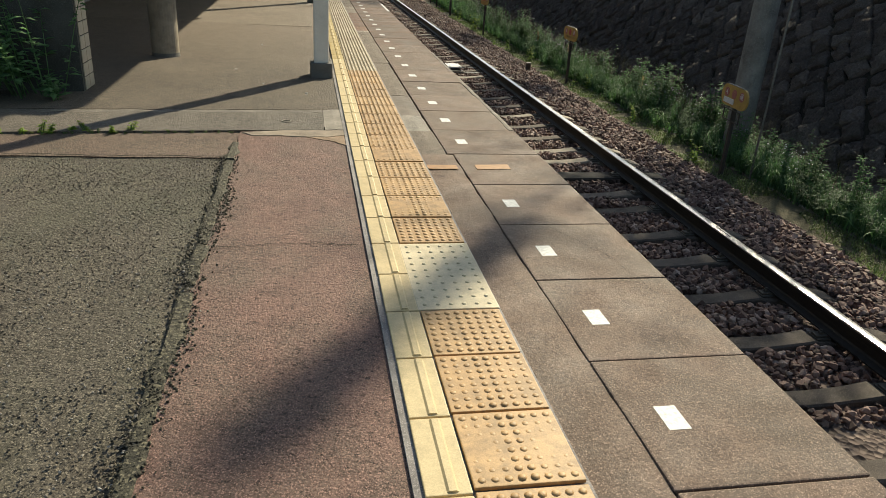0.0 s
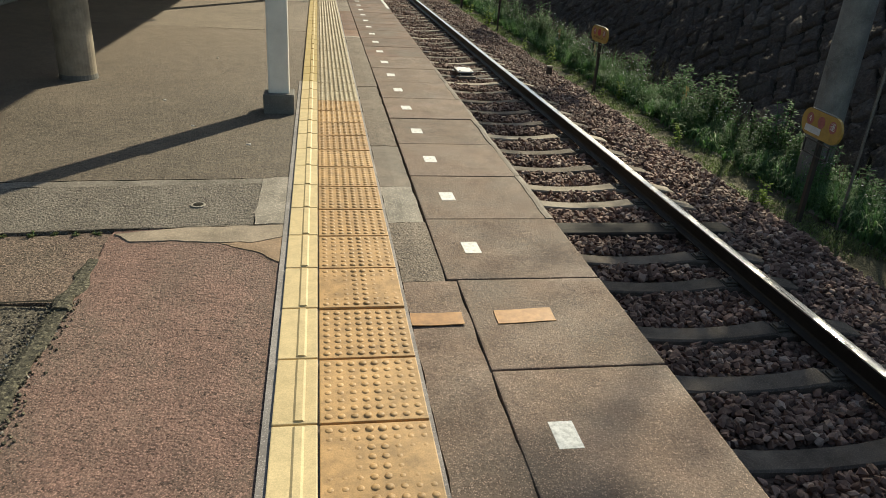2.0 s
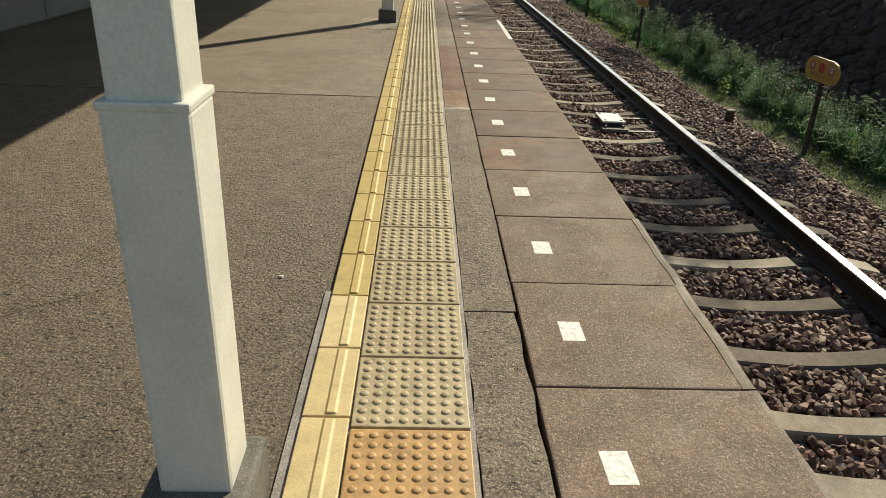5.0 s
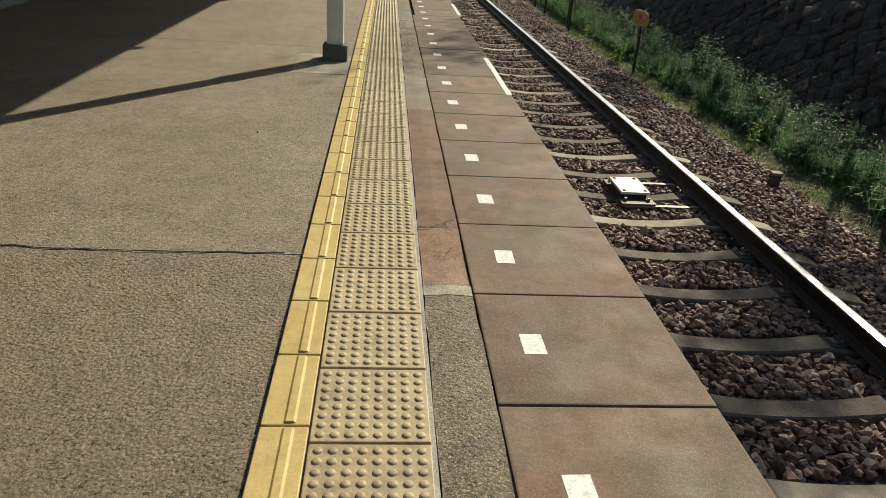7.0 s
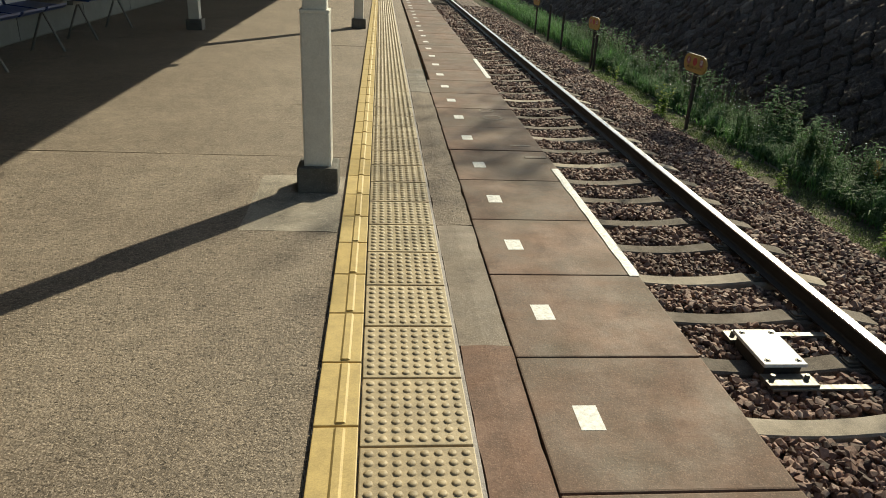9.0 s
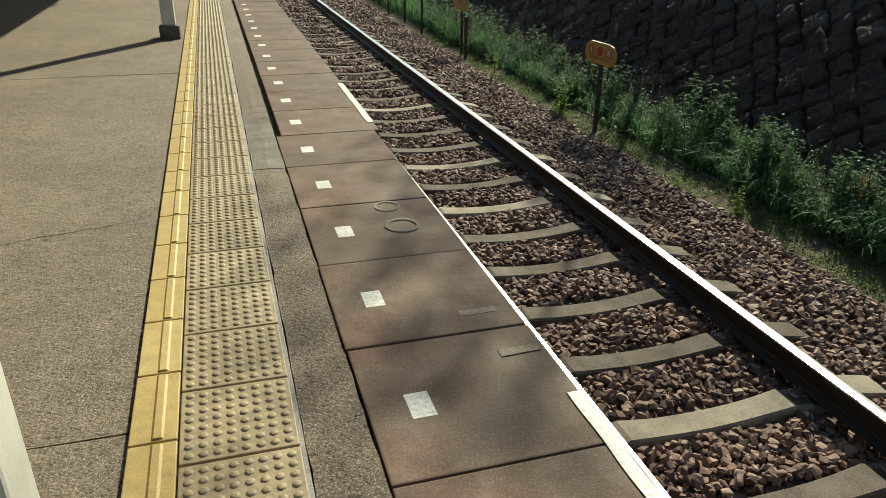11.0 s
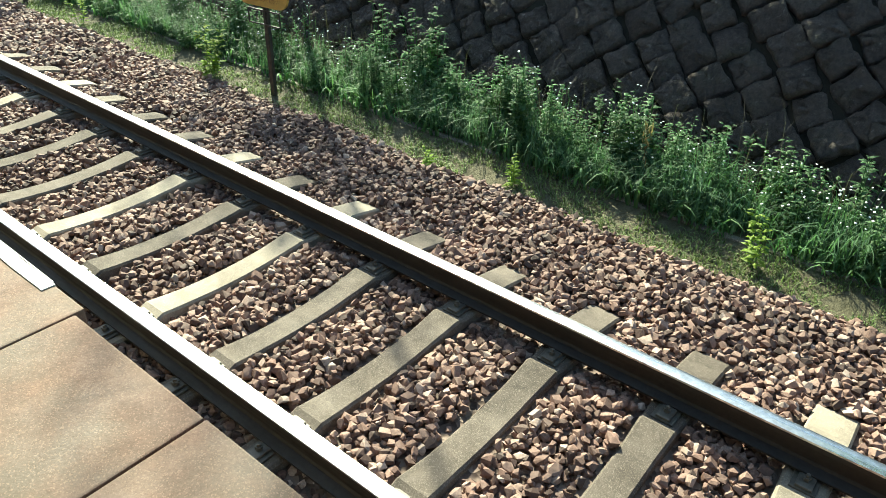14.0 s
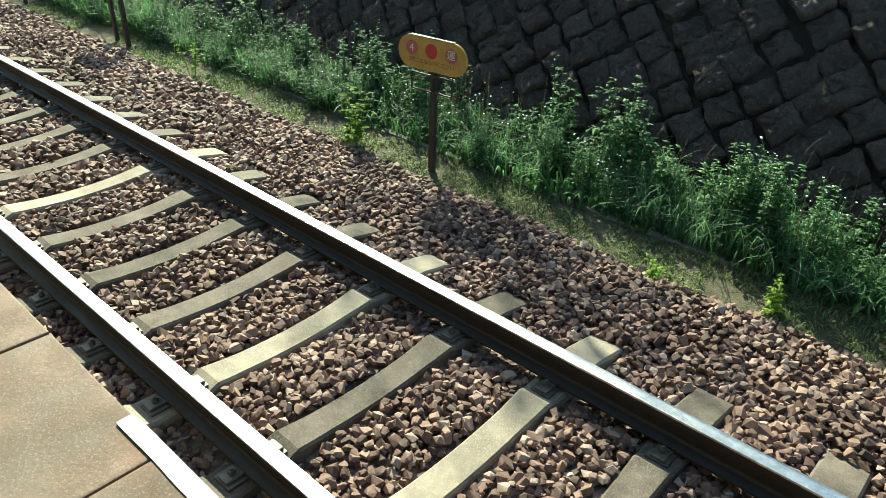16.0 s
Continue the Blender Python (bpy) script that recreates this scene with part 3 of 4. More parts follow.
back_post = canopy_post(-2.78, 15.1, False)


def bench(x, y):
    b = thing("platform_bench", x, y, -0.006, "row of blue plastic seats on thin metal legs", "bench", "benches by the wall")
    for k in range(3):
        bm = bmesh.new()
        prism(bm, [(-0.2, 0.44), (0.16, 0.41), (0.2, 0.44), (0.2, 0.46), (0.15, 0.435), (-0.17, 0.465), (-0.24, 0.8), (-0.27, 0.8)], -0.22, 0.22)
        s = part("seat", bm, M_BLUE, b)
        s.location = (0, 0.5 * k, 0)
    part("rail", a_box(-0.03, 0.03, -0.3, 1.3, 0.38, 0.42), M_GALV, b, "steel seat rail")
    for k in (0, 1):
        for sx in (-0.16, 0.16):
            part("leg", a_rod((0, -0.1 + 1.2 * k, 0.39), (sx, -0.1 + 1.2 * k, 0), 0.012), M_GALV, b, "thin steel leg")
    return b


first_bench = bench(-3.7, 11.8)
copy_thing(first_bench, pose(-3.7, 13.9, -0.006))

# ---------- track ----------
TRACK_TURN = 0.43
GAUGE = 1.38


def right_rail(y):
    return 2.775 - math.tan(radians(TRACK_TURN)) * y


def centre(y):
    return right_rail(y) - GAUGE / 2


bed = bmesh.new()
prism(bed, [(0.5, -1.5), (0.5, -1.27), (0.9, -1.25), (3.4, -1.25), (3.72, -1.262), (4.12, -1.37), (4.2, -1.5)], Y0, 80)
tagged(new("track_bed", mesh_of("track_bed", bed, M_BED)), "bed of brown crushed stone under the track", "track bed", kind="structure")


def rail(x):
    r = thing("rail", x, 0, -1.172, "steel running rail with polished top and rusty sides", "rail", "rails of the track", TRACK_TURN)
    web = bmesh.new()
    prism(web, [(-0.06, 0), (0.06, 0), (0.06, 0.011), (0.016, 0.026), (0.008, 0.04), (0.008, 0.108), (0.034, 0.122), (0.034, 0.15), (-0.034, 0.15), (-0.034, 0.122), (-0.008, 0.108), (-0.008, 0.04), (-0.016, 0.026), (-0.06, 0.011)], Y0, 80)
    part("web", web, M_RUST, r, "rusty rail web and foot")
    head = bmesh.new()
    prism(head, [(-0.0345, 0.147), (0.0345, 0.147)] + [(0.0345 * c, 0.16 - (0.0345 * c) ** 2 / 0.4) for c in np.linspace(1, -1, 9)], Y0, 80)
    part("head", head, M_RAILTOP, r, "polished running surface")
    return r


rail(right_rail(0) - GAUGE)
rail(right_rail(0))


def sleeper_bm(half=1.2, wide=0.08, wood=False):
    bm = bmesh.new()
    rows = []
    for i in range(49):
        x = -half + 2 * half * i / 48
        u = abs(x)
        top = -1.142 if u > 0.52 else -1.142 - 0.04 * (1 - (u / 0.52) ** 2)
        if u > 0.95:
            top -= 0.05 * (u - 0.95) / 0.25
        if min(abs(u - 0.6), abs(u - 0.78)) < 0.09 or 0.6 < u < 0.78:
            top -= 0.022
        if wood:
            top = -1.15
        if u > half - 0.01:
            top -= 0.008
        w = wide + (0.0 if wood else 0.018 * min(1, max(0, (u - 0.3) / 0.5)))
        rows.append([bm.verts.new(c) for c in ((x, -w - 0.018, -1.36), (x, -w - 0.004, top - 0.012), (x, -w + 0.008, top), (x, w - 0.008, top), (x, w + 0.004, top - 0.012), (x, w + 0.018, -1.36))])
    for a, b in zip(rows, rows[1:]):
        for k in range(5):
            bm.faces.new((a[k], a[k + 1], b[k + 1], b[k]))
    bm.faces.new(rows[0])
    bm.faces.new(rows[-1][::-1])
    bmesh.ops.recalc_face_normals(bm, faces=bm.faces)
    return bm


def fastener_bm():
    bm = bmesh.new()
    box(bm, -0.055, 0.055, -0.055, 0.055, 0, 0.014, bevel=0.004)
    box(bm, -0.045, 0.05, -0.035, 0.035, 0.012, 0.03, bevel=0.006)
    rod(bm, (0, 0, 0.028), (0, 0, 0.05), 0.017, sides=6)
    rod(bm, (0, 0, 0.048), (0, 0, 0.062), 0.009, sides=8)
    return bm


fast = mesh_of("fastener", fastener_bm(), M_CLIP)


def sleeper_thing(label, material, clips="dull steel rail clip and bolt"):
    sl = thing("sleeper", 2.0, 0, 0, label, "sleeper", "sleepers of the track")
    part("beam", sleeper_bm(), material, sl)
    for xr in (-GAUGE / 2, GAUGE / 2):
        for side in (-1, 1):
            f = part("fastener", fast, None, sl, clips)
            f.matrix_local = pose(xr + side * 0.095, 0, -1.163, 0, 0, 0 if side > 0 else 180)
    return sl


dull_sleeper = sleeper_thing("weathered grey-brown concrete railway sleeper bedded in ballast", M_SLEEPER)
lit_sleeper = sleeper_thing("concrete railway sleeper in a paler sunlit tone bedded in ballast", M_SLEEPERLIT)
# the spacing is wide and uneven towards the wooden sleeper
sleeper_ys = [-10.05 + 0.65 * k for k in range(13)] + [-1.6, -0.94, -0.27, 0.31, 1.0, 1.475, 2.73, 3.2, 3.83, 4.48, 5.13, 5.79, 6.44, 7.1, 7.74] + [9.04 + 0.627 * k for k in range(-1, 90)]
# sleepers given the paler tone that stands in for sun
LIT_YS = (2.73, 3.2, 5.13, 8.41, 10.29, 13.43, 14.68, 17.19, 22.8, 26.6)
placed = set()
for k, y in enumerate(sleeper_ys):
    m = pose(centre(y) + 0.012 * noise.noise((k * 1.7, 0, 3)), y, 0.006 * noise.noise((k * 2.1, 1, 9)) - 0.036, 0, 0, 0.4 + 0.5 * noise.noise((k * 0.9, 2, 2)))
    first = lit_sleeper if min(abs(y - q) for q in LIT_YS) < 0.1 else dull_sleeper
    if first.name in placed:
        copy_thing(first, m)
    else:
        first.matrix_world = m
        placed.add(first.name)
wooden = thing("wooden_sleeper", centre(2), 2.08, -0.03, "dark cracked wooden railway sleeper", "sleeper")
part("beam", sleeper_bm(1.2, 0.12, True), M_WOOD, wooden)
for xr in (-GAUGE / 2, GAUGE / 2):
    for side in (-1, 1):
        f = part("fastener", fast, None, wooden)
        f.matrix_local = pose(xr + side * 0.095, 0, -1.15, 0, 0, 0 if side > 0 else 180)

# signal box between the rails
beacon = thing("track_beacon", 2.06, 9.085, -1.245, "white flat signal plate bolted on a steel carrier between rails", "signal box")
part("plate", a_box(-0.14, 0.14, -0.215, 0.215, 0.125, 0.15, bevel=0.006), M_WHITE, beacon, "white plate")
part("body", a_box(-0.12, 0.12, -0.19, 0.19, 0.03, 0.123, bevel=0.01), M_POSTDARK, beacon, "dark housing")
for sx in (-0.1, 0.1):
    for sy in (-0.17, 0.17):
        o = part("bolt", a_rod((sx, sy, 0.148), (sx, sy, 0.153), 0.02, sides=16), M_POSTDARK, beacon)
        part("nut", a_rod((sx, sy, 0.15), (sx, sy, 0.16), 0.009, sides=6), M_GALV, o)
for sy in (-0.335, 0.295):
    part("bar", a_box(-0.14, 0.57, sy - 0.025, sy + 0.025, 0.052, 0.068, bevel=0.003), M_GALV, beacon, "flat galvanised carrier bar")
for sy in (-0.275, 0.255):
    part("bracket", a_box(-0.16, 0.16, sy - 0.07, sy + 0.06, 0.06, 0.085, bevel=0.004), M_CLIP, beacon)
    for sx in (-0.11, 0.11):
        part("bolt", a_rod((sx, sy, 0.08), (sx, sy, 0.115), 0.016, sides=6), M_GALV, beacon)

marker = thing("distance_marker", 3.79, 9.57, -1.38, "small square concrete marker stub at the ballast edge", "marker")
part("stub", a_box(-0.045, 0.045, -0.045, 0.045, 0, 0.285, bevel=0.006), M_POSTDARK, marker)
part("cap", a_box(-0.055, 0.055, -0.048, 0.048, 0.285, 0.313, bevel=0.006), M_CONC, marker, "grey cap")

# ---------- ballast stones ----------
rng = np.random.default_rng(5)


def stone_shapes(count):
    """Broken stones: hulls of a knocked-about block and a few points more."""
    out = []
    for k in range(count):
        bm = bmesh.new()
        corners = np.array([(a, b, c) for a in (-1, 1) for b in (-1, 1) for c in (-1, 1)], float)
        p = corners * np.array([0.78, 0.62, 0.46]) * rng.uniform(0.42, 1.2, (8, 3))
        extra = rng.normal(size=(6, 3))
        extra = extra / np.linalg.norm(extra, axis=1)[:, None] * np.array([1.02, 0.86, 0.6])
        for c in np.concatenate([p, extra]):
            bm.verts.new(c)
        bmesh.ops.convex_hull(bm, input=bm.verts)
        bmesh.ops.delete(bm, geom=[v for v in bm.verts if not v.link_faces], context="VERTS")
        bmesh.ops.triangulate(bm, faces=bm.faces)
        bm.verts.index_update()
        out.append((np.array([tuple(x.co) for x in bm.verts]), np.array([[x.index for x in y.verts] for y in bm.faces])))
        bm.free()
    return out


SHAPES = stone_shapes(20)


def bed_height(x):
    return np.interp(x, [0.5, 0.9, 3.4, 3.7, 4.0, 4.1], [-1.27, -1.245, -1.245, -1.25, -1.285, -1.31])


def stones_mesh(name, x, y, z, size, material, tumble):
    """Stones lying at the given places, each turned freely and tilted by about tumble degrees."""
    n = len(x)
    a, b, c = rng.uniform(0, 2 * np.pi, n), np.radians(rng.normal(0, tumble, n)), np.radians(rng.normal(0, tumble, n))
    rot = np.zeros((n, 3, 3))
    ca, sa, cb, sb, cc, sc = np.cos(a), np.sin(a), np.cos(b), np.sin(b), np.cos(c), np.sin(c)
    rot[:, 0] = np.stack([ca * cb, ca * sb * sc - sa * cc, ca * sb * cc + sa * sc], 1)
    rot[:, 1] = np.stack([sa * cb, sa * sb * sc + ca * cc, sa * sb * cc - ca * sc], 1)
    rot[:, 2] = np.stack([-sb, cb * sc, cb * cc], 1)
    pick = rng.integers(0, len(SHAPES), n)
    vs, fs, base = [], [], 0
    for k, (v, f) in enumerate(SHAPES):
        idx = np.nonzero(pick == k)[0]
        p = np.einsum("nij,vj->nvi", rot[idx], v) * size[idx][:, None, None]
        p += np.stack([x[idx], y[idx], z[idx]], axis=1)[:, None, :]
        vs.append(p.reshape(-1, 3))
        fs.append((f[None] + (base + np.arange(len(idx)) * len(v))[:, None, None]).reshape(-1, 3))
        base += len(idx) * len(v)
    return arrays_mesh(name, np.concatenate(vs), np.concatenate(fs), material)


def scatter_stones(name, x0, x1, y0, y1, pitch, small, large, layers=2):
    """Layers of stones on an uneven grid, the upper ones resting between the lower."""
    xs, ys, zs = [], [], []
    for layer in range(layers):
        gx, gy = np.meshgrid(np.arange(x0, x1, pitch) + layer * pitch / 2, np.arange(y0, y1, pitch) + layer * pitch / 2)
        gx, gy = gx.ravel(), gy.ravel()
        xs.append(gx + rng.uniform(-0.48, 0.48, gx.size) * pitch)
        ys.append(gy + rng.uniform(-0.48, 0.48, gx.size) * pitch)
        zs.append(rng.uniform(-0.01, 0.012, gx.size) + 0.024 * layer + 0.006)
    x, y, z = np.concatenate(xs), np.concatenate(ys), np.concatenate(zs)
    z += bed_height(x) + 0.012 * np.sin(x * 5 + y * 3)
    n = len(x)
    size = rng.uniform(small, large, n) * rng.choice([0.72, 1.0, 1.22], n, p=[0.3, 0.5, 0.2])
    # sleeper tops are swept nearly clean
    near = np.min(np.abs(y[:, None] - np.array(sleeper_ys + [2.08])[None, :]), axis=1) < 0.12
    xc = right_rail(0) - GAUGE / 2 - math.tan(radians(TRACK_TURN)) * y
    on = near & (np.abs(x - xc) < 1.2)
    z = np.where(on, z - 0.075, z)
    z = np.where(np.abs(np.abs(x - xc) - GAUGE / 2) < 0.11, z - 0.03, z)
    keep = ~(on & (rng.uniform(size=n) < 0.6)) & (rng.uniform(size=n) < 0.94)
    ob = new(name, stones_mesh(name, x[keep], y[keep], z[keep], size[keep], M_BALLAST, 27))
    return tagged(ob, "reddish-brown crushed stone ballast between and beside the rails", "ballast", kind="stuff")


scatter_stones("ballast", 0.62, 4.06, 7.0, 17.5, 0.044, 0.024, 0.036)
scatter_stones("ballast", 0.62, 4.06, -2.5, 7.0, 0.048, 0.026, 0.038)
scatter_stones("ballast", 0.62, 4.06, 17.5, 26.0, 0.058, 0.032, 0.046)
scatter_stones("ballast", 0.62, 4.06, 26.0, 36.0, 0.09, 0.05, 0.068)

# loose rubble along the broken joint of the asphalt
k = 2600
ry = rng.uniform(-6.2, -1.3, k)
rx = -1.288 + rng.normal(0, 0.022, k) + 0.02 * np.sin(ry * 5.1)
tagged(new("rubble", stones_mesh("rubble", rx, ry, np.full(k, -0.008), rng.uniform(0.002, 0.008, k), M_GRIT, 35)), "crumbs of broken asphalt in the joint", "rubble", kind="stuff")
k = 2600
ry = rng.uniform(-6.2, -1.3, k)
rx = -1.285 + rng.normal(0, 0.03, k) + 0.02 * np.sin(ry * 5.1)
tagged(new("rubble", stones_mesh("rubble", rx, ry, np.full(k, -0.002), rng.uniform(0.002, 0.007, k), M_RUBBLE, 35)), "dark crumbs of broken asphalt in the joint", "rubble", kind="stuff")
k = 20000
ry = rng.uniform(-5.2, -1.32, k)
rx = -1.34 - 1.9 * rng.uniform(0, 1, k)
tagged(new("loose_grit", stones_mesh("loose_grit", rx, ry, np.full(k, -0.0125), rng.uniform(0.0015, 0.0052, k), M_GRIT, 30)), "loose grey grit bedded in the coarse asphalt", "grit", kind="stuff")

# ---------- verge ----------
verge = bmesh.new()
prism(verge, [(3.85, -1.5), (3.9, -1.34), (4.04, -1.295), (4.4, -1.27), (4.85, -1.265), (5.5, -1.2), (5.5, -1.5)], Y0, 80)
tagged(new("verge", mesh_of("verge", verge, M_SOIL)), "narrow earth verge beside the ballast", "verge", kind="structure")
tagged(new("kerb", mesh_of("kerb", a_box(4.53, 4.59, Y0, 80, -1.4, -1.252, bevel=0.012), M_CONC)), "old concrete kerb half hidden in grass", "kerb", kind="structure")

bank = bmesh.new()
prism(bank, [(5.0, -1.5), (5.04, -1.27), (7.0, 1.15), (7.3, 1.2), (30, 1.9), (30, -1.5)], -30, 90)
tagged(new("bank", mesh_of("bank", bank, M_GROUND)), "earth bank behind the stone wall", "bank", kind="structure")

# retaining wall of stones laid on the diagonal
wall_east = tagged(new("wall_east"), "dark retaining wall of rough stones laid diagonally", "wall", kind="structure")
S = 0.285


def wall_stone_mesh(k):
    """A squared block set on its corner, with straight sides and a rough face."""
    r = random.Random(k)
    bm = bmesh.new()
    shape = [(0.95, -5), (0.95, 6), (0.76, 27), (0.715, 45), (0.76, 63), (0.95, 85), (0.95, 96), (0.75, 118), (0.71, 135), (0.76, 153), (0.96, 175), (0.95, 186), (0.76, 207), (0.71, 225), (0.75, 243), (0.95, 264), (0.96, 275), (0.76, 297), (0.71, 315), (0.75, 333)]
    n = len(shape)
    sides = [r.uniform(0.86, 1.12) for _ in range(4)]
    rings = [[], [], [], []]
    tip_y, tip_z = r.uniform(-0.18, 0.18), r.uniform(-0.18, 0.18)
    for rad, ang in shape:
        rad, a = S * 0.68 * rad * sides[int((ang % 360) // 90)] * r.uniform(0.9, 1.05), radians(ang + r.uniform(-4, 4))
        c, q = math.cos(a), math.sin(a)
        for ring, depth, f in zip(rings, (0.05, -0.025, -0.05, -0.056), (0.98, 0.96, 0.86, 0.42)):
            ring.append(bm.verts.new((depth + r.uniform(-0.018, 0.018) + 0.22 * (tip_y * c + tip_z * q) * f, rad * f * c, rad * f * q)))
    cap = bm.verts.new((-0.06 + r.uniform(-0.02, 0.02), 0, 0))
    for i in range(n):
        j = (i + 1) % n
        for a, b in zip(rings, rings[1:]):
            bm.faces.new((a[i], a[j], b[j], b[i]))
        bm.faces.new((rings[3][i], rings[3][j], cap))
    bmesh.ops.recalc_face_normals(bm, faces=bm.faces)
    for f in bm.faces:
        f.smooth = True
    return mesh_of("stone", bm, M_WALL)


part("backing", prism(bmesh.new(), [(5.03, -1.26), (6.99, 1.16), (7.05, 1.16), (5.09, -1.26)], -7.0, 48.0), M_CRACK, wall_east, "dark mortar between the stones")
STONES = [wall_stone_mesh(k) for k in range(24)]
lean = 39.0
far_v, far_f, count = [], [], 0
step_y, step_s = S * 1.36, S * 0.68
for row in range(17):
    for col in range(-18, 122):
        y = col * step_y + (row % 2) * step_y / 2
        s = 0.02 + row * step_s
        z = -1.22 + s * math.cos(radians(lean))
        x = 5.05 + s * math.sin(radians(lean)) + 0.015 * noise.noise((y * 3, z * 3, 4))
        m = pose(x, y + 0.08 * noise.noise((y * 2.1, z * 2.1, 1)), z + 0.055 * noise.noise((y * 2.3, z * 2.3, 6)), 0, lean, 0) @ pose(0.02 * noise.noise((y * 7, z * 7, 3)), 0, 0, 30 * noise.noise((y * 5, z * 5, 8)), 0, 0)
        me = STONES[(row * 7 + col * 11 + row * col) % 24]
        if 6.0 < y < 19.0 and row < 10 and count < 300:
            o = part("stone", me, None, wall_east)
            o.matrix_world = m
            count += 1
        else:
            base = len(far_v)
            far_v += [tuple(m @ v.co) for v in me.vertices]
            far_f += [tuple(base + i for i in p.vertices) for p in me.polygons]
rest = bpy.data.meshes.new("far_stones")
rest.from_pydata(far_v, [], far_f, shade_flat=False)
rest.materials.append(M_WALL)
tagged(part("far_stones", rest, None, wall_east), kind="stuff")


# ---------- plants ----------
def verge_height(x):
    return np.interp(x, [3.9, 4.04, 4.4, 4.85, 5.5], [-1.34, -1.295, -1.27, -1.265, -1.2]) - 0.008


def blades(name, n, x0, x1, y0, y1, short, tall, material, label, width=0.006, lean_by=0.5, patch=0.0, droop=0.0, bare=-0.2):
    """Grass: narrow arching blades of four pieces each, taller and denser in tussocks."""
    x, y = rng.uniform(x0, x1, n), rng.uniform(y0, y1, n)
    h = rng.uniform(short, tall, n)
    if patch:
        f = np.array([noise.noise((a * 1.6, b * 1.3, patch)) + 0.5 * noise.noise((a * 4.5, b * 4.5, patch)) for a, b in zip(x, y)])
        keep = f > bare
        x, y, h = x[keep], y[keep], (h * (0.8 + 0.65 * f))[keep]
        n = len(x)
    z = verge_height(x)
    a = rng.uniform(0, 2 * np.pi, n)
    d = np.stack([np.cos(a), np.sin(a)], 1)
    s = np.stack([-d[:, 1], d[:, 0]], 1) * (width * rng.uniform(0.6, 1.4, n))[:, None]
    bend = h * rng.uniform(0.1, lean_by, n)
    fall = droop * rng.uniform(0.3, 1.0, n)
    v = np.zeros((n, 9, 3))
    for k, (u, up, w) in enumerate(((0, 0, 0.8), (0.2, 0.5, 1.0), (0.55, 0.88, 0.8), (0.95, 0.99, 0.5))):
        c = np.stack([x, y], 1) + d * (bend * u)[:, None]
        v[:, 2 * k, :2], v[:, 2 * k + 1, :2] = c - s * w, c + s * w
        v[:, 2 * k, 2] = v[:, 2 * k + 1, 2] = z + h * (up - (fall * 0.3 if k == 3 else 0))
    v[:, 8, :2] = np.stack([x, y], 1) + d * (bend * 1.35)[:, None]
    v[:, 8, 2] = z + h * (1.04 - fall)
    f = np.array([[0, 1, 3], [0, 3, 2], [2, 3, 5], [2, 5, 4], [4, 5, 7], [4, 7, 6], [6, 7, 8]])
    faces = (f[None] + (np.arange(n) * 9)[:, None, None]).reshape(-1, 3)
    return tagged(new(name, arrays_mesh(name, v.reshape(-1, 3), faces, material)), label, "grass", kind="stuff")


TALL = "arching blue-green grass along the foot of the wall"
blades("grass", 44000, 4.54, 5.14, -5, 22, 0.12, 0.42, M_GRASS, TALL, 0.0032, 1.0, 3.0, 0.55, -0.25)
blades("grass", 12000, 4.45, 5.2, 22, 45, 0.15, 0.5, M_GRASS, TALL, 0.006, 0.9, 0.0, 0.4)
blades("undergrowth", 16000, 4.5, 5.15, -5, 24, 0.06, 0.26, M_LEAF, "broad-leaved green undergrowth below the wall", 0.009, 1.3, 6.0, 0.5)
blades("short_grass", 60000, 4.02, 4.62, -5, 24, 0.012, 0.06, M_TURF, "short dull turf on the verge", 0.0035, 1.3, 9.0, 0.3, -0.12)
blades("dry_stems", 900, 4.75, 5.12, -4, 24, 0.35, 0.75, M_DRY, "thin dry stems standing against the wall", 0.0016, 0.5)


def white_flowers(n, seed):
    """Small white heads on thin stalks, in drifts along the wall."""
    r = random.Random(seed)
    heads, stalks = bmesh.new(), bmesh.new()
    spots = [(r.uniform(4.62, 5.0), r.uniform(1.0, 21.0)) for _ in range(26)] + [(4.85, 11.2), (4.8, 10.6), (4.85, 11.6), (4.75, 9.4), (4.85, 8.9), (4.7, 8.0), (4.8, 10.2)]
    for i in range(n):
        cx, cy = r.choice(spots)
        x, y = min(5.12, cx + r.gauss(0, 0.13)), cy + r.gauss(0, 0.3)
        z = float(verge_height(x))
        top = Vector((x + r.uniform(-0.06, 0.06), y + r.uniform(-0.06, 0.06), z + r.uniform(0.3, 0.55)))
        foot = Vector((x, y, z))
        side = Vector((0.0012, -0.0012, 0))
        stalks.faces.new([stalks.verts.new(c) for c in (foot - side, foot + side, top)])
        rad = r.uniform(0.006, 0.0105)
        up = Vector((r.uniform(-0.5, 0.1), r.uniform(-0.4, 0.4), 1)).normalized()
        e = up.orthogonal().normalized()
        g = up.cross(e)
        hub = heads.verts.new(top + up * rad * 0.5)
        low = heads.verts.new(top - up * rad * 0.4)
        ring = [heads.verts.new(top + (e * math.cos(q * math.pi / 3) + g * math.sin(q * math.pi / 3)) * rad) for q in range(6)]
        for q in range(6):
            heads.faces.new((ring[q], ring[(q + 1) % 6], hub))
            heads.faces.new((ring[(q + 1) % 6], ring[q], low))
    tagged(new("flower_stalks", mesh_of("flower_stalks", stalks, M_LEAF)), "thin green flower stalks in the grass", "flowers", kind="stuff")
    tagged(new("white_flowers", mesh_of("white_flowers", heads, M_PETAL)), "small white wild flowers over the grass", "flowers", kind="stuff")


white_flowers(560, 21)


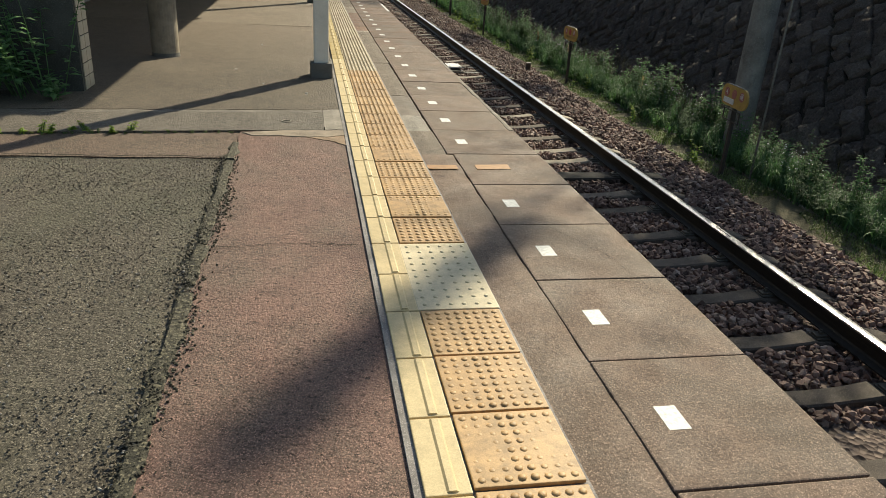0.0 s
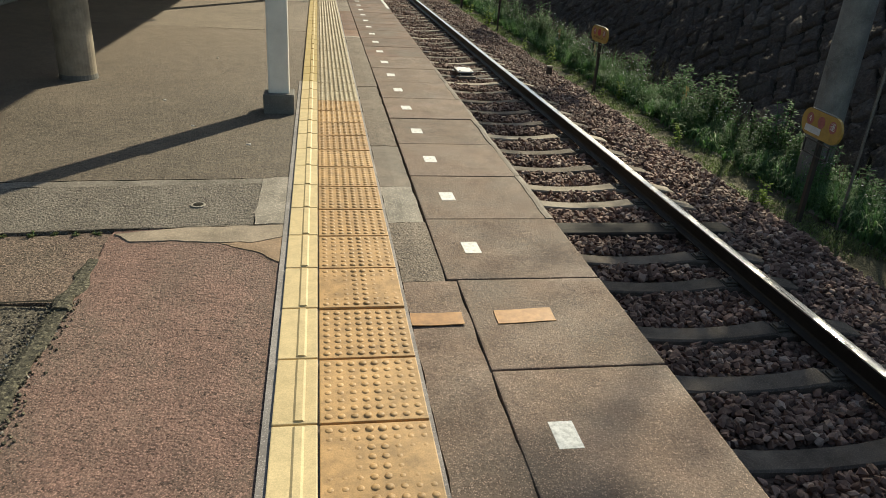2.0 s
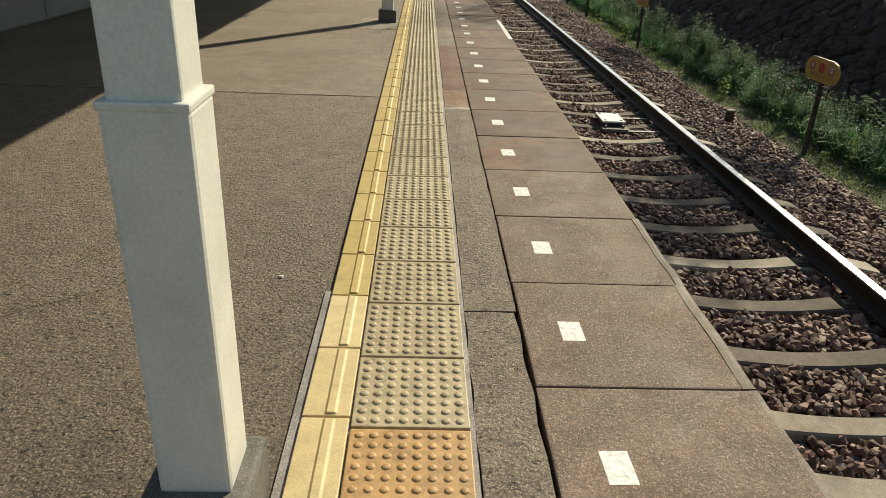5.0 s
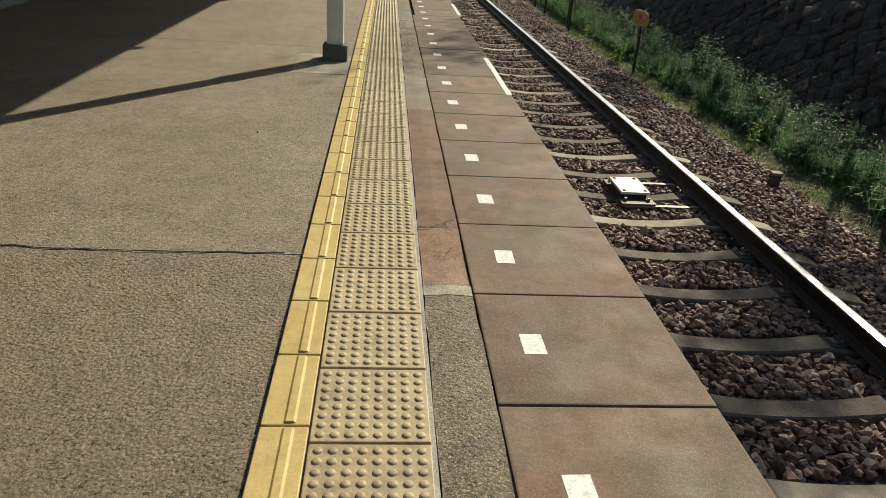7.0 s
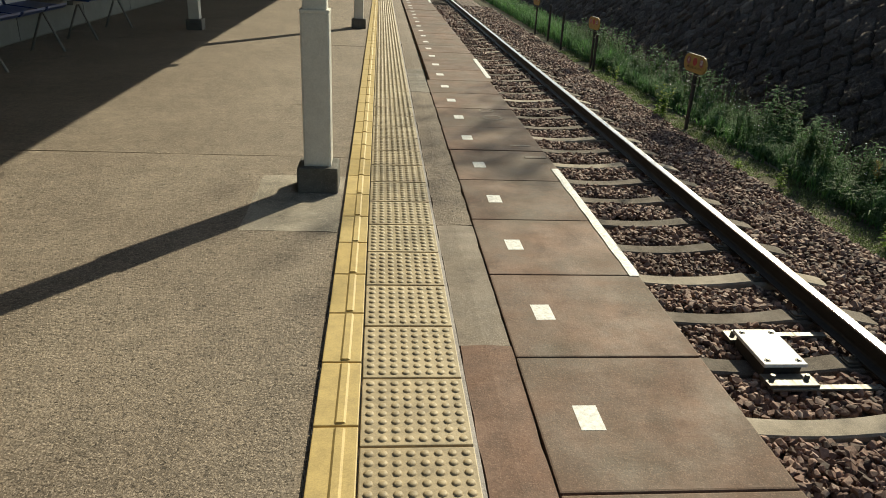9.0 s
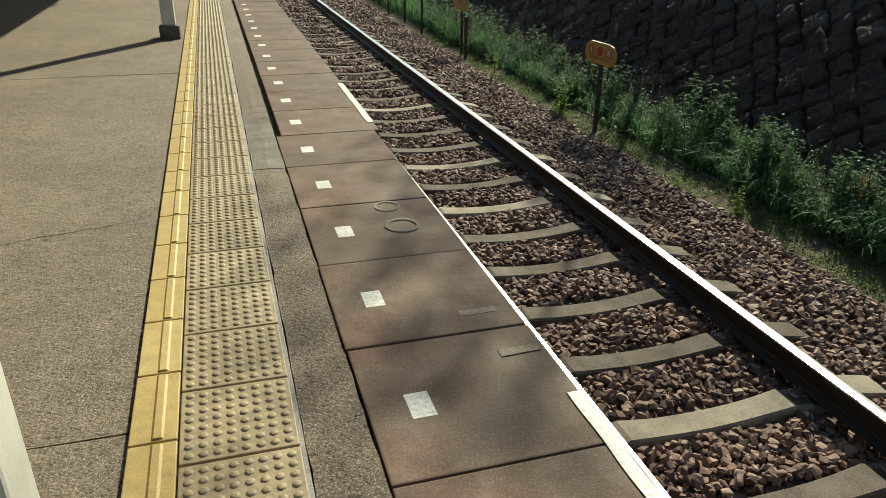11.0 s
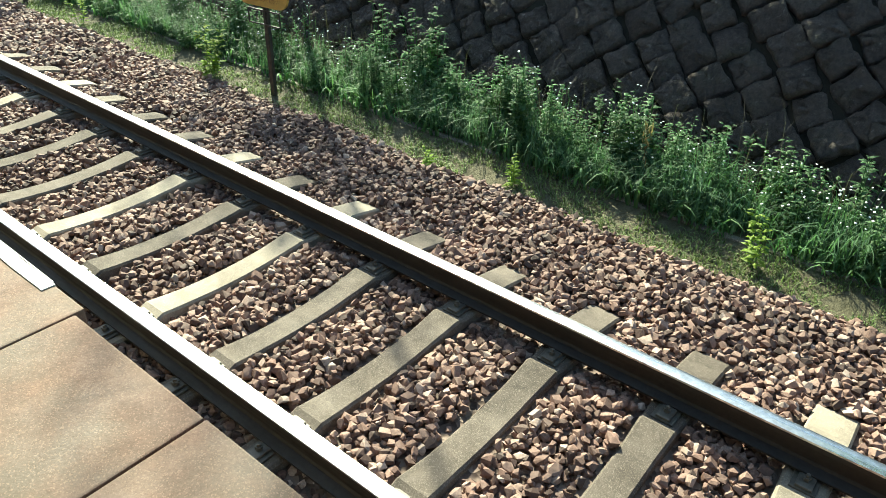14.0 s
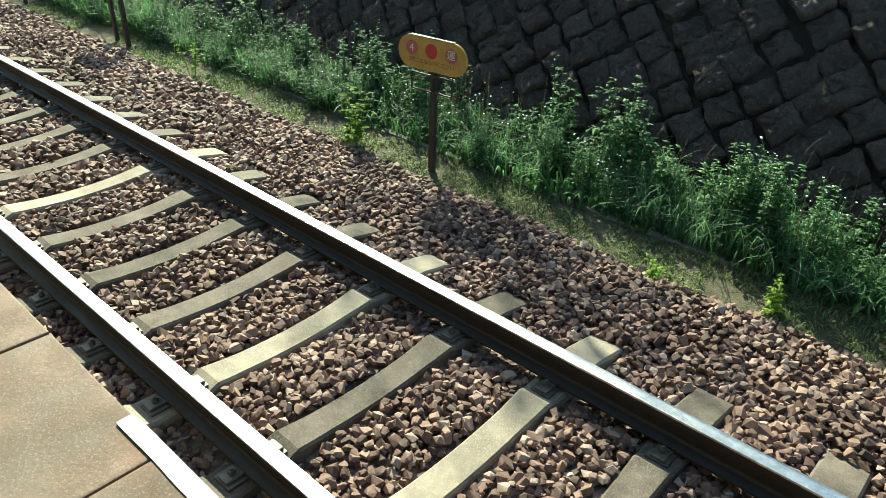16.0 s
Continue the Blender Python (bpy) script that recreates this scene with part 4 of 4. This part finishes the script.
def weed(x, y, height, leaves, material, label, name="weed", spread=0.35, leaf=0.05, flowers=0, seed=0, z=-1.25, plume=False, group="weeds on the verge"):
    """A leafy stalk plant: branching stems with many pointed leaves."""
    r = random.Random(seed)
    w = thing(name, x, y, z, label, "plant", group)
    stems, foliage, bloom = bmesh.new(), bmesh.new(), bmesh.new()
    shoots = max(2, leaves // 22)
    for k in range(shoots):
        a = r.uniform(0, 6.28)
        top = Vector((math.cos(a) * spread * height * r.uniform(0.1, 0.9), math.sin(a) * spread * height * r.uniform(0.1, 0.9), height * r.uniform(0.65, 1.0)))
        foot = Vector((top.x * 0.25, top.y * 0.25, 0))
        rod(stems, foot, foot.lerp(top, 0.55) + Vector((0, 0, 0.03 * height)), 0.004, 0.003, 5)
        rod(stems, foot.lerp(top, 0.55) + Vector((0, 0, 0.03 * height)), top, 0.003, 0.0015, 5)
        for i in range(leaves // shoots):
            u = r.uniform(0.15, 1.0)
            p = foot.lerp(top, u)
            b = r.uniform(0, 6.28)
            up = r.uniform(-0.25, 0.6)
            d = Vector((math.cos(b), math.sin(b), up)).normalized()
            side = d.cross(Vector((0, 0, 1))).normalized()
            L = leaf * r.uniform(0.6, 1.4) * (1.15 - 0.5 * u)
            n = side.cross(d).normalized()
            v = [foliage.verts.new(c) for c in (p, p + d * L * 0.45 + side * L * 0.26, p + d * L - n * L * 0.15, p + d * L * 0.45 - side * L * 0.26, p + d * L * 0.5 + n * L * 0.1)]
            foliage.faces.new((v[0], v[1], v[4]))
            foliage.faces.new((v[1], v[2], v[4]))
            foliage.faces.new((v[2], v[3], v[4]))
            foliage.faces.new((v[3], v[0], v[4]))
        for i in range(max(1, flowers // shoots) if flowers else 0):
            p = top + Vector((r.uniform(-0.07, 0.07), r.uniform(-0.07, 0.07), r.uniform(-0.08, 0.05)))
            rod(stems, top - Vector((0, 0, 0.08)), p, 0.0012, 0.001, 3)
            bmesh.ops.create_icosphere(bloom, subdivisions=1, radius=r.uniform(0.005, 0.009), matrix=Matrix.Translation(p) @ Matrix.Diagonal((1, 1, 0.5, 1)))
        if plume:
            for i in range(40):
                q = top + Vector((r.uniform(-0.018, 0.018), r.uniform(-0.018, 0.018), r.uniform(-0.16, 0.05)))
                d = Vector((r.uniform(-1, 1), r.uniform(-1, 1), 1.6)).normalized() * 0.05
                sd = Vector((d.y, -d.x, 0)).normalized() * 0.004
                vv = [bloom.verts.new(c) for c in (q - sd, q + sd, q + d)]
                bloom.faces.new(vv)
    tagged(part("stem", stems, M_STRAW if plume else M_LEAF, w), kind="stuff")
    tagged(part("leaves", foliage, material, w), kind="stuff")
    if flowers:
        tagged(part("flowers", bloom, M_PETAL, w, "small white flowers"), kind="stuff")
    elif plume:
        part("seed_head", bloom, M_STRAW, w, "dry straw-coloured seed head")
    else:
        bloom.free()
    return w


GREEN = "dark green leafy weed growing on the verge"
FLOWER = "green weed with small white flowers by the wall"
kinds = [weed(0, 0, 0.55, 220, M_LEAF, GREEN, seed=1, leaf=0.065), weed(0, 0, 0.7, 260, M_LEAF, GREEN, seed=2, leaf=0.08), weed(0, 0, 0.42, 180, M_LEAF, GREEN, seed=3, spread=0.6, leaf=0.07),
         weed(0, 0, 0.62, 120, M_LEAF, FLOWER, "flowering_weed", flowers=12, seed=4), weed(0, 0, 0.5, 110, M_LEAF, FLOWER, "flowering_weed", flowers=16, seed=5, spread=0.6), weed(0, 0, 0.85, 160, M_LEAF, GREEN, seed=6, spread=0.2, leaf=0.07)]
r = random.Random(8)
for i in range(296):
    y = r.uniform(-4, 26)
    x = r.uniform(4.5, 5.12) if r.random() < 0.7 else r.uniform(4.85, 5.15)
    k = r.choice([0, 0, 1, 1, 2, 2, 3, 4, 5])
    m = pose(x, y, -1.275, 0, 0, r.uniform(0, 360)) @ Matrix.Scale(r.uniform(0.45, 0.8) + 0.8 * max(0.0, x - 4.5) * r.uniform(0.5, 1.3), 4)
    if i < len(kinds):
        kinds[i].matrix_world = m
    else:
        o = copy_thing(kinds[k], Matrix.Identity(4))
        o.matrix_basis = m
STALK = "tall bright green leafy stalks against the wall"
stalk = weed(0, 0, 0.85, 300, M_LEAF, STALK, "leafy_stalk", 0.16, 0.065, seed=91, group="leafy stalks")
for i in range(22):
    x, y = r.uniform(4.6, 4.98), r.choice((r.uniform(11.6, 15.0), r.uniform(11.6, 15.0), r.uniform(-3, 22)))
    m = pose(x, y, -1.275, 0, 0, r.uniform(0, 360)) @ Matrix.Scale(r.uniform(0.6, 1.0), 4)
    if i:
        copy_thing(stalk, Matrix.Identity(4)).matrix_basis = m
    else:
        stalk.matrix_world = m
YOUNG = "young bright yellow-green leafy plant in the sun"
for i, (x, y, h, n) in enumerate(((4.12, 16.6, 0.58, 120), (4.3, 11.1, 0.4, 90), (4.2, 12.9, 0.3, 60), (4.15, 2.9, 0.4, 80), (4.05, 13.6, 0.16, 40), (4.3, 5.2, 0.3, 60), (4.2, 19.4, 0.45, 90), (4.25, 8.0, 0.22, 50), (4.5, 7.8, 0.4, 80))):
    weed(x, y, h, n, M_BRIGHT, YOUNG, "young_plant", 0.45, 0.1 if i == 0 else 0.065, seed=30 + i, z=-1.31 if x < 4.3 else -1.28, group="bright young plants")
for i, (x, y, h) in enumerate(((4.8, 9.95, 0.62), (4.75, 12.1, 0.5), (4.85, 6.3, 0.55))):
    weed(x, y, h, 40, M_GRASS, "tall grass with a dry straw-coloured seed head", "plumed_grass", 0.12, 0.09, seed=50 + i, plume=True, group="plumed grasses")
for i, (x, y, h, n) in enumerate(((-2.62, 0.05, 0.2, 90), (-2.85, 0.2, 0.75, 260), (-3.1, 0.1, 1.0, 340), (-3.5, 0.0, 1.1, 340), (-2.72, 0.28, 1.0, 240), (-3.4, -0.5, 0.6, 240), (-3.0, -0.35, 0.25, 120))):
    weed(x, y, h, n, M_LEAF, "dark leafy shrub at the foot of the tiled wall", "shrub", 0.7, 0.08, seed=60 + i, z=-0.01, group="shrubs by the tiled wall")
tuft_rng = random.Random(77)
for i in range(16):
    x = -1.36 - 0.075 * i + tuft_rng.uniform(-0.03, 0.03)
    y = -0.665 + tuft_rng.uniform(-0.012, 0.012)
    weed(x, y + drain_skew(x, y), tuft_rng.uniform(0.016, 0.034), 40, M_MOSS, "small mossy tuft growing in a pavement joint", "grass_tuft", 0.9, 0.016, seed=70 + i, z=-0.016, group="tufts in the joint")


for i in range(12):
    x = -2.0 - 0.1 * i + tuft_rng.uniform(-0.05, 0.05)
    weed(x, -0.63 + tuft_rng.uniform(-0.05, 0.02) + drain_skew(x, -0.63), tuft_rng.uniform(0.05, 0.1), 60, M_BRIGHT, "bright green tuft growing in a pavement joint", "grass_tuft", 0.9, 0.028, seed=110 + i, z=-0.016, group="tufts in the joint")


# ---------- signs and poles beside the track ----------
def text_mesh(body, size, material):
    cu = bpy.data.curves.new("text", "FONT")
    cu.body, cu.size, cu.align_x, cu.align_y, cu.extrude = body, size, "CENTER", "CENTER", 0.0006
    tmp = bpy.data.objects.new("text", cu)
    scene.collection.objects.link(tmp)
    me = bpy.data.meshes.new_from_object(tmp.evaluated_get(bpy.context.evaluated_depsgraph_get()))
    bpy.data.objects.remove(tmp)
    me.materials.clear()
    me.materials.append(material)
    return me


FACE = pose(0, 0, 0, 90, 0, -90)


def disc(bm, x, z, rad, depth):
    return rod(bm, (0, x, z), (-depth, x, z), rad, sides=28)


def lineup_sign(x, y, number, caption, turn=0.0, plate=False):
    s = thing("lineup_sign", x, y, -1.335, "yellow rounded queue sign with red discs on a dark post", "sign", "queue signs beside the track", turn)
    part("post", a_box(0.012, 0.052, -0.025, 0.025, -0.05, 1.14, bevel=0.004), M_POSTDARK, s, "dark rusty post")
    bm = bmesh.new()
    hw, hh = 0.33, 0.125
    pts = [(-(hw - hh) - hh * math.sin(a), hh * math.cos(a)) for a in np.linspace(0, math.pi, 13)] + [((hw - hh) + hh * math.sin(a), -hh * math.cos(a)) for a in np.linspace(0, math.pi, 13)]
    fr = [bm.verts.new((-0.012, u, w)) for u, w in pts]
    bk = [bm.verts.new((0.012, u, w)) for u, w in pts]
    bm.faces.new(fr)
    bm.faces.new(bk[::-1])
    for i in range(len(pts)):
        k = (i + 1) % len(pts)
        bm.faces.new((fr[i], bk[i], bk[k], fr[k]))
    bmesh.ops.recalc_face_normals(bm, faces=bm.faces)
    b = part("board", bm, M_SIGN, s, "yellow board with rounded ends")
    b.location = (0, 0, 1.03)
    for i, u in enumerate((0.19, 0.0, -0.19)):
        d = part("disc", disc(bmesh.new(), u, 0.03, 0.057, 0.0145), M_SIGNRED if i == 1 and not plate else M_FADED, b, "red disc" if i == 1 and not plate else "faded pinkish red disc")
    t = part("number", text_mesh(number, 0.085, M_SIGNWHITE), None, b, "white number")
    t.matrix_local = pose(-0.0155, 0.19, 0.03) @ FACE
    k = part("character", text_mesh("運", 0.08, M_SIGNWHITE), None, b, "white character")
    k.matrix_local = pose(-0.0155, -0.19, 0.03) @ FACE
    if caption:
        c = part("caption", text_mesh(caption, 0.042, M_SIGNINK), None, b, "brown caption")
        c.matrix_local = pose(-0.0128, 0, -0.06) @ FACE
    if plate:
        part("white_plate", a_box(-0.018, -0.0122, -0.02, 0.24, -0.095, -0.03, bevel=0.002), M_SIGNWHITE, b, "blank white label plate")
    part("cap_rail", a_box(-0.014, 0.014, -0.21, 0.21, 1.156, 1.162), M_GALV, s, "thin metal strip")
    fb = bmesh.new()
    for w in (0.74, 0.87):
        box(fb, -0.006, 0.006, -0.2, 0.2, w - 0.005, w + 0.005)
    for u in (-0.2, -0.01, 0.2):
        box(fb, -0.006, 0.006, u - 0.005, u + 0.005, 0.74, 0.87)
    part("lower_frame", fb, M_POSTDARK, s, "empty dark holder frame")
    return s


lineup_sign(4.2, 8.34, "4", "3列におならびください", 3)
lineup_sign(4.2, 15.76, "4", "3列におならびください", 5)
lineup_sign(4.22, 2.45, "4", "", -5, True)
lineup_sign(4.22, 21.3, "4", "", 4)
lineup_sign(4.22, 27.6, "4", "", 4)

pole = thing("utility_pole", 4.9, 3.27, -1.3, "thick dark concrete utility pole at the wall", "utility pole")
part("shaft", a_rod((0, 0, 0), (0, 0, 5.6), 0.17, 0.14, sides=24), M_POLE, pole)
wire = thing("conduit_pipe", 4.5, 2.2, -1.3, "thin pale vertical pipe beside the pole", "pipe")
part("pipe", a_rod((0, 0, 0), (0.03, 0.02, 5.0), 0.014, sides=8), M_GALV, wire)
for x, y, h in ((4.2, 20.9, 0.8), (4.25, 24.2, 1.0), (4.3, 26.0, 1.0)):
    st = thing("marker_post", x, y, -1.3, "slim dark wooden post on the verge", "post", "slim posts on the verge")
    part("shaft", a_box(-0.025, 0.025, -0.025, 0.025, 0, h, bevel=0.005), M_POSTDARK, st)


# ---------- unseen trees added on the bank to shade track and platform ---
def tree(x, y, z, height, crown, seed, n=900):
    r = random.Random(seed)
    t = thing("tree", x, y, z, "unseen broad-leaved tree added for shade, with an uneven open crown", "tree", "trees on the bank")
    trunk = bmesh.new()
    tips = []
    rod(trunk, (0, 0, -0.3), (0.1, 0.05, height * 0.85), 0.045, 0.02, 10)
    for k in range(9):
        a = k * 2.4 + r.uniform(-0.3, 0.3)
        s = Vector((0.1, 0.05, height * r.uniform(0.68, 0.85)))
        e = s + Vector((math.cos(a) * crown * r.uniform(0.4, 0.95), math.sin(a) * crown * r.uniform(0.4, 0.95), height * r.uniform(0.05, 0.22)))
        rod(trunk, s, e, 0.02, 0.008, 6)
        tips += [(s.lerp(e, u), crown * 0.3) for u in (0.55, 0.8, 1.0)]
    part("trunk", trunk, M_BARK, t)
    vs, fs = [], []
    for i in range(n):
        c, rad = r.choice(tips)
        p = c + Vector((r.gauss(0, rad), r.gauss(0, rad), r.gauss(0, rad * 0.7)))
        d = Vector((r.uniform(-1, 1), r.uniform(-1, 1), r.uniform(-0.6, 0.4))).normalized()
        sd = d.cross(Vector((r.uniform(-0.4, 0.4), r.uniform(-0.4, 0.4), 1))).normalized()
        L = r.uniform(0.08, 0.16)
        b = len(vs)
        vs += [p, p + d * L * 0.5 + sd * L * 0.32, p + d * L, p + d * L * 0.5 - sd * L * 0.32]
        fs.append((b, b + 1, b + 2, b + 3))
    me = bpy.data.meshes.new("crown")
    me.from_pydata([tuple(v) for v in vs], [], fs)
    me.materials.append(M_LEAF)
    tagged(part("crown", me, None, t), kind="stuff")
    return t



def shade_tree(x, y, z, height, seed, wide=0.055, tall=1.45, dense=850, leaf=0.08):
    """An unseen tree added for its shadow: a dense leading tuft over a sparse open crown."""
    r = random.Random(seed)
    t = thing("tree", x, y, z, "unseen slim tree added for shade, with a dense tip and open crown", "tree", "trees on the bank")
    trunk = bmesh.new()
    rod(trunk, (0, 0, -0.3), (0, 0, height * 0.75), 0.05, 0.03, 8)
    rod(trunk, (0, 0, height * 0.75), (0, 0, height), 0.03, 0.01, 6)
    vs, fs = [], []
    for i in range(dense + 180):
        up = r.random()
        if i < dense:
            p = Vector((r.gauss(0, wide), r.gauss(0, wide), height - 0.1 - tall * up))
        else:
            p = Vector((r.gauss(0, 0.45), r.gauss(0, 0.45), height - 1.2 - 1.9 * up))
        d = Vector((r.uniform(-1, 1), r.uniform(-1, 1), r.uniform(-0.6, 0.4))).normalized()
        sd = d.cross(Vector((r.uniform(-0.4, 0.4), r.uniform(-0.4, 0.4), 1))).normalized()
        L = r.uniform(0.8, 1.5) * leaf
        b = len(vs)
        vs += [p, p + d * L * 0.5 + sd * L * 0.32, p + d * L, p + d * L * 0.5 - sd * L * 0.32]
        fs.append((b, b + 1, b + 2, b + 3))
    for k in range(8):
        a = k * 2.4
        rod(trunk, (0, 0, height - 2.9 + 0.25 * k), (0.7 * math.cos(a), 0.7 * math.sin(a), height - 2.6 + 0.25 * k), 0.02, 0.006, 5)
    part("trunk", trunk, M_BARK, t)
    me = bpy.data.meshes.new("crown")
    me.from_pydata([tuple(v) for v in vs], [], fs)
    me.materials.append(M_LEAF)
    tagged(part("crown", me, None, t), kind="stuff")
    return t


# stood sunward of the wanted shadows; crowns stay out of view
shade_tree(7.96, 8.25, 1.2, 9.95, 11)
shade_tree(9.35, 9.2, 1.2, 7.4, 12, 0.42, 3.2, 2200, 0.1)
shade_tree(8.5, 9.75, 1.2, 6.8, 13, 0.45, 2.5, 2800, 0.1)
shade_tree(8.7, 7.3, 1.2, 6.8, 14, 0.45, 2.5, 1500, 0.1)
shade_tree(8.6, 15.1, 1.2, 6.8, 15, 0.45, 2.5, 1700, 0.1)
tree(7.7, 19.8, 1.2, 8.4, 1.0, 2, 600)
tree(9.9, 23.3, 1.25, 6.6, 1.2, 3, 700)

# ---------- tactile paving and edge slabs ----------
def dot_tile_mesh(name, w, d, n_x, n_y, rad, material, warp=0.0):
    bm = bmesh.new()
    box(bm, -w / 2, w / 2, -d / 2, d / 2, 0, 0.012, bevel=0.003)
    for i in range(n_x):
        for j in range(n_y):
            x = (i + 0.5) / n_x * (w - 0.012) - (w - 0.012) / 2
            y = (j + 0.5) / n_y * (d - 0.012) - (d - 0.012) / 2
            lo = [bm.verts.new((x + rad * math.cos(a), y + rad * math.sin(a), 0.0118)) for a in np.arange(8) * math.pi / 4]
            mid = [bm.verts.new((x + rad * 0.82 * math.cos(a), y + rad * 0.82 * math.sin(a), 0.0148)) for a in np.arange(8) * math.pi / 4]
            hi = [bm.verts.new((x + rad * 0.48 * math.cos(a), y + rad * 0.48 * math.sin(a), 0.0164)) for a in np.arange(8) * math.pi / 4]
            for k in range(8):
                q = (k + 1) % 8
                bm.faces.new((lo[k], lo[q], mid[q], mid[k])).smooth = True
                bm.faces.new((mid[k], mid[q], hi[q], hi[k])).smooth = True
            bm.faces.new(hi).smooth = True
    if warp:
        for v in bm.verts:
            v.co.z += warp * max(0, 1 - abs(v.co.x) / 0.06) + warp * 1.2 * (2 * abs(v.co.y) / d) ** 3
    return mesh_of(name, bm, material)


DW, DP, LP = 0.286, 0.3034, 0.306
old = [dot_tile_mesh("dot_tile", DW, DP - 0.012, 8, 8, 0.0122, M_OCHRE, w) for w in (0.004, 0.0025, 0.001)]
newer = dot_tile_mesh("dot_tile", DW, DP - 0.009, 8, 8, 0.0128, M_BEIGE)
pale = dot_tile_mesh("dot_tile", 0.3, 2 * DP - 0.012, 6, 10, 0.009, M_WHITETILE)
tactile = tagged(new("tactile_paving"), "yellow dotted tactile paving with an inner guide line", "tactile paving", kind="structure")


def line_tile_mesh(material):
    bm = bmesh.new()
    box(bm, -0.058, 0.058, -LP / 2 + 0.004, LP / 2 - 0.004, 0, 0.012, bevel=0.003)
    prism(bm, [(-0.006, 0.0115), (0.026, 0.0115), (0.019, 0.017), (0.001, 0.017)], -LP / 2 + 0.012, LP / 2 - 0.012)
    return mesh_of("line_tile", bm, material)


line_old, line_new = line_tile_mesh(M_CREAM), line_tile_mesh(M_YELLOW)
for n in range(-20, 125):
    y = -4.16 + DP * (n + 0.5)
    if n == 4:
        o = part("dot_tile", pale, None, tactile, "pale tile with sparse dots")
        o.location = (-0.328, y - DP / 2, 0.002)
        o.location.y = -4.16 + DP * 4
    elif n not in (3,):
        o = part("dot_tile", old[n % 3] if y < -0.6 else (old[2] if y < 1.7 else newer), None, tactile)
        o.matrix_world = pose(-0.328 + 0.003 * noise.noise((n, 1, 1)), y, 0.002, 0.5 * noise.noise((n * 1.3, 2, 1)), 0.4 * noise.noise((n * 1.7, 3, 1)), 0.5 * noise.noise((n * 2.3, 4, 1)))
for n in range(-20, 122):
    y = -4.17 + LP * (n + 0.5)
    o = part("line_tile", line_old if y < 2.4 else line_new, None, tactile)
    o.matrix_world = pose(-0.534 + 0.002 * noise.noise((n, 9, 1)), y, 0.002, 0, 0, 0.4 * noise.noise((n * 2.1, 8, 1)))

edge = tagged(new("platform_edge"), "row of brown concrete edge slabs with white marks", "platform edge", kind="structure")


def slab_mesh(x0, material):
    bm = bmesh.new()
    box(bm, x0, EDGE, -0.2965, 0.2965, -0.07, 0, bevel=0.006)
    return mesh_of("edge_slab", bm, material)


wide_slab, narrow_slab, pink_slab = slab_mesh(0.0, M_SLAB), slab_mesh(0.036, M_SLAB), slab_mesh(0.0, M_SLABPINK)
mark = mesh_of("white_mark", a_box(-0.034, 0.034, -0.055, 0.055, -0.002, 0.0008), M_MARK)
for k in range(-18, 68):
    y = 0.6 * k + 0.3
    o = part("edge_slab", narrow_slab if y < -1.2 else (wide_slab if y < 3.6 else pink_slab), None, edge)
    o.matrix_world = pose(0.004 * noise.noise((k * 1.9, 1, 5)) + (0.03 if k >= 20 else 0.0), y, 0.004 * noise.noise((k * 1.4, 2, 5)), 0.25 * noise.noise((k * 1.1, 3, 5)), 0.25 * noise.noise((k * 0.8, 4, 5)), 0)
    if k != -3:
        w = part("white_mark", mark, None, edge, "white painted mark")
        w.matrix_world = o.matrix_world @ pose((0.168 if y < -1.2 else 0.147) + 0.006 * noise.noise((k * 1.9, 6, 5)) - (0.03 if k >= 20 else 0.0), -0.01 + 0.02 * noise.noise((k * 1.9, 7, 5)), 0, 0, 0, 3 * noise.noise((k * 1.3, 8, 5)))
for y0, y1 in ((7.79, 9.22), (12.17, 13.35), (21.0, 22.3)):
    part("edge_paint", sheet("edge_paint", 0.556 + (0.03 if y0 > 12 else 0), 0.596 + (0.03 if y0 > 12 else 0), y0, y1, 0.0044, M_MARK, 0.012, 0.0008, 0.004, 0.004, y0), None, edge, "white painted edge band")
    part("edge_face_paint", a_box(0.597 + (0.03 if y0 > 12 else 0), 0.6 + (0.03 if y0 > 12 else 0), y0 + 0.02, y1 - 0.02, -0.03, 0.0025), M_MARK, edge)
for x0, x1, y0, y1 in ((-0.165, 0.012, -1.53, -1.45), (0.12, 0.325, -1.53, -1.44)):
    part("orange_tape", sheet("orange_tape", x0, x1, y0, y1, 0.004, M_TAPE, 0.02, 0.001, 0.003, 0.012, x0), None, edge, "torn orange tape patch")
for x, y, rr in ((0.4, 10.5, 0.075), (0.385, 10.73, 0.06)):
    bm = bmesh.new()
    a, b = [], []
    for i in range(28):
        t = 2 * math.pi * i / 28
        a.append(bm.verts.new((x + rr * math.cos(t), y + rr * math.sin(t), 0.0032)))
        b.append(bm.verts.new((x + rr * 0.78 * math.cos(t), y + rr * 0.78 * math.sin(t), 0.0032)))
    for i in range(28):
        bm.faces.new((a[i], a[(i + 1) % 28], b[(i + 1) % 28], b[i]))
    part("ring_stain", bm, M_CHALK, edge, "pale ring stain")
for x0, x1, y in ((0.45, 0.58, 9.44), (0.4, 0.53, 9.7)):
    part("tape_trace", sheet("tape_trace", x0, x1, y, y + 0.035, 0.0035, M_CHALK, 0.02, 0.001, 0.003, 0.006, 3), None, edge, "pale trace of old tape")
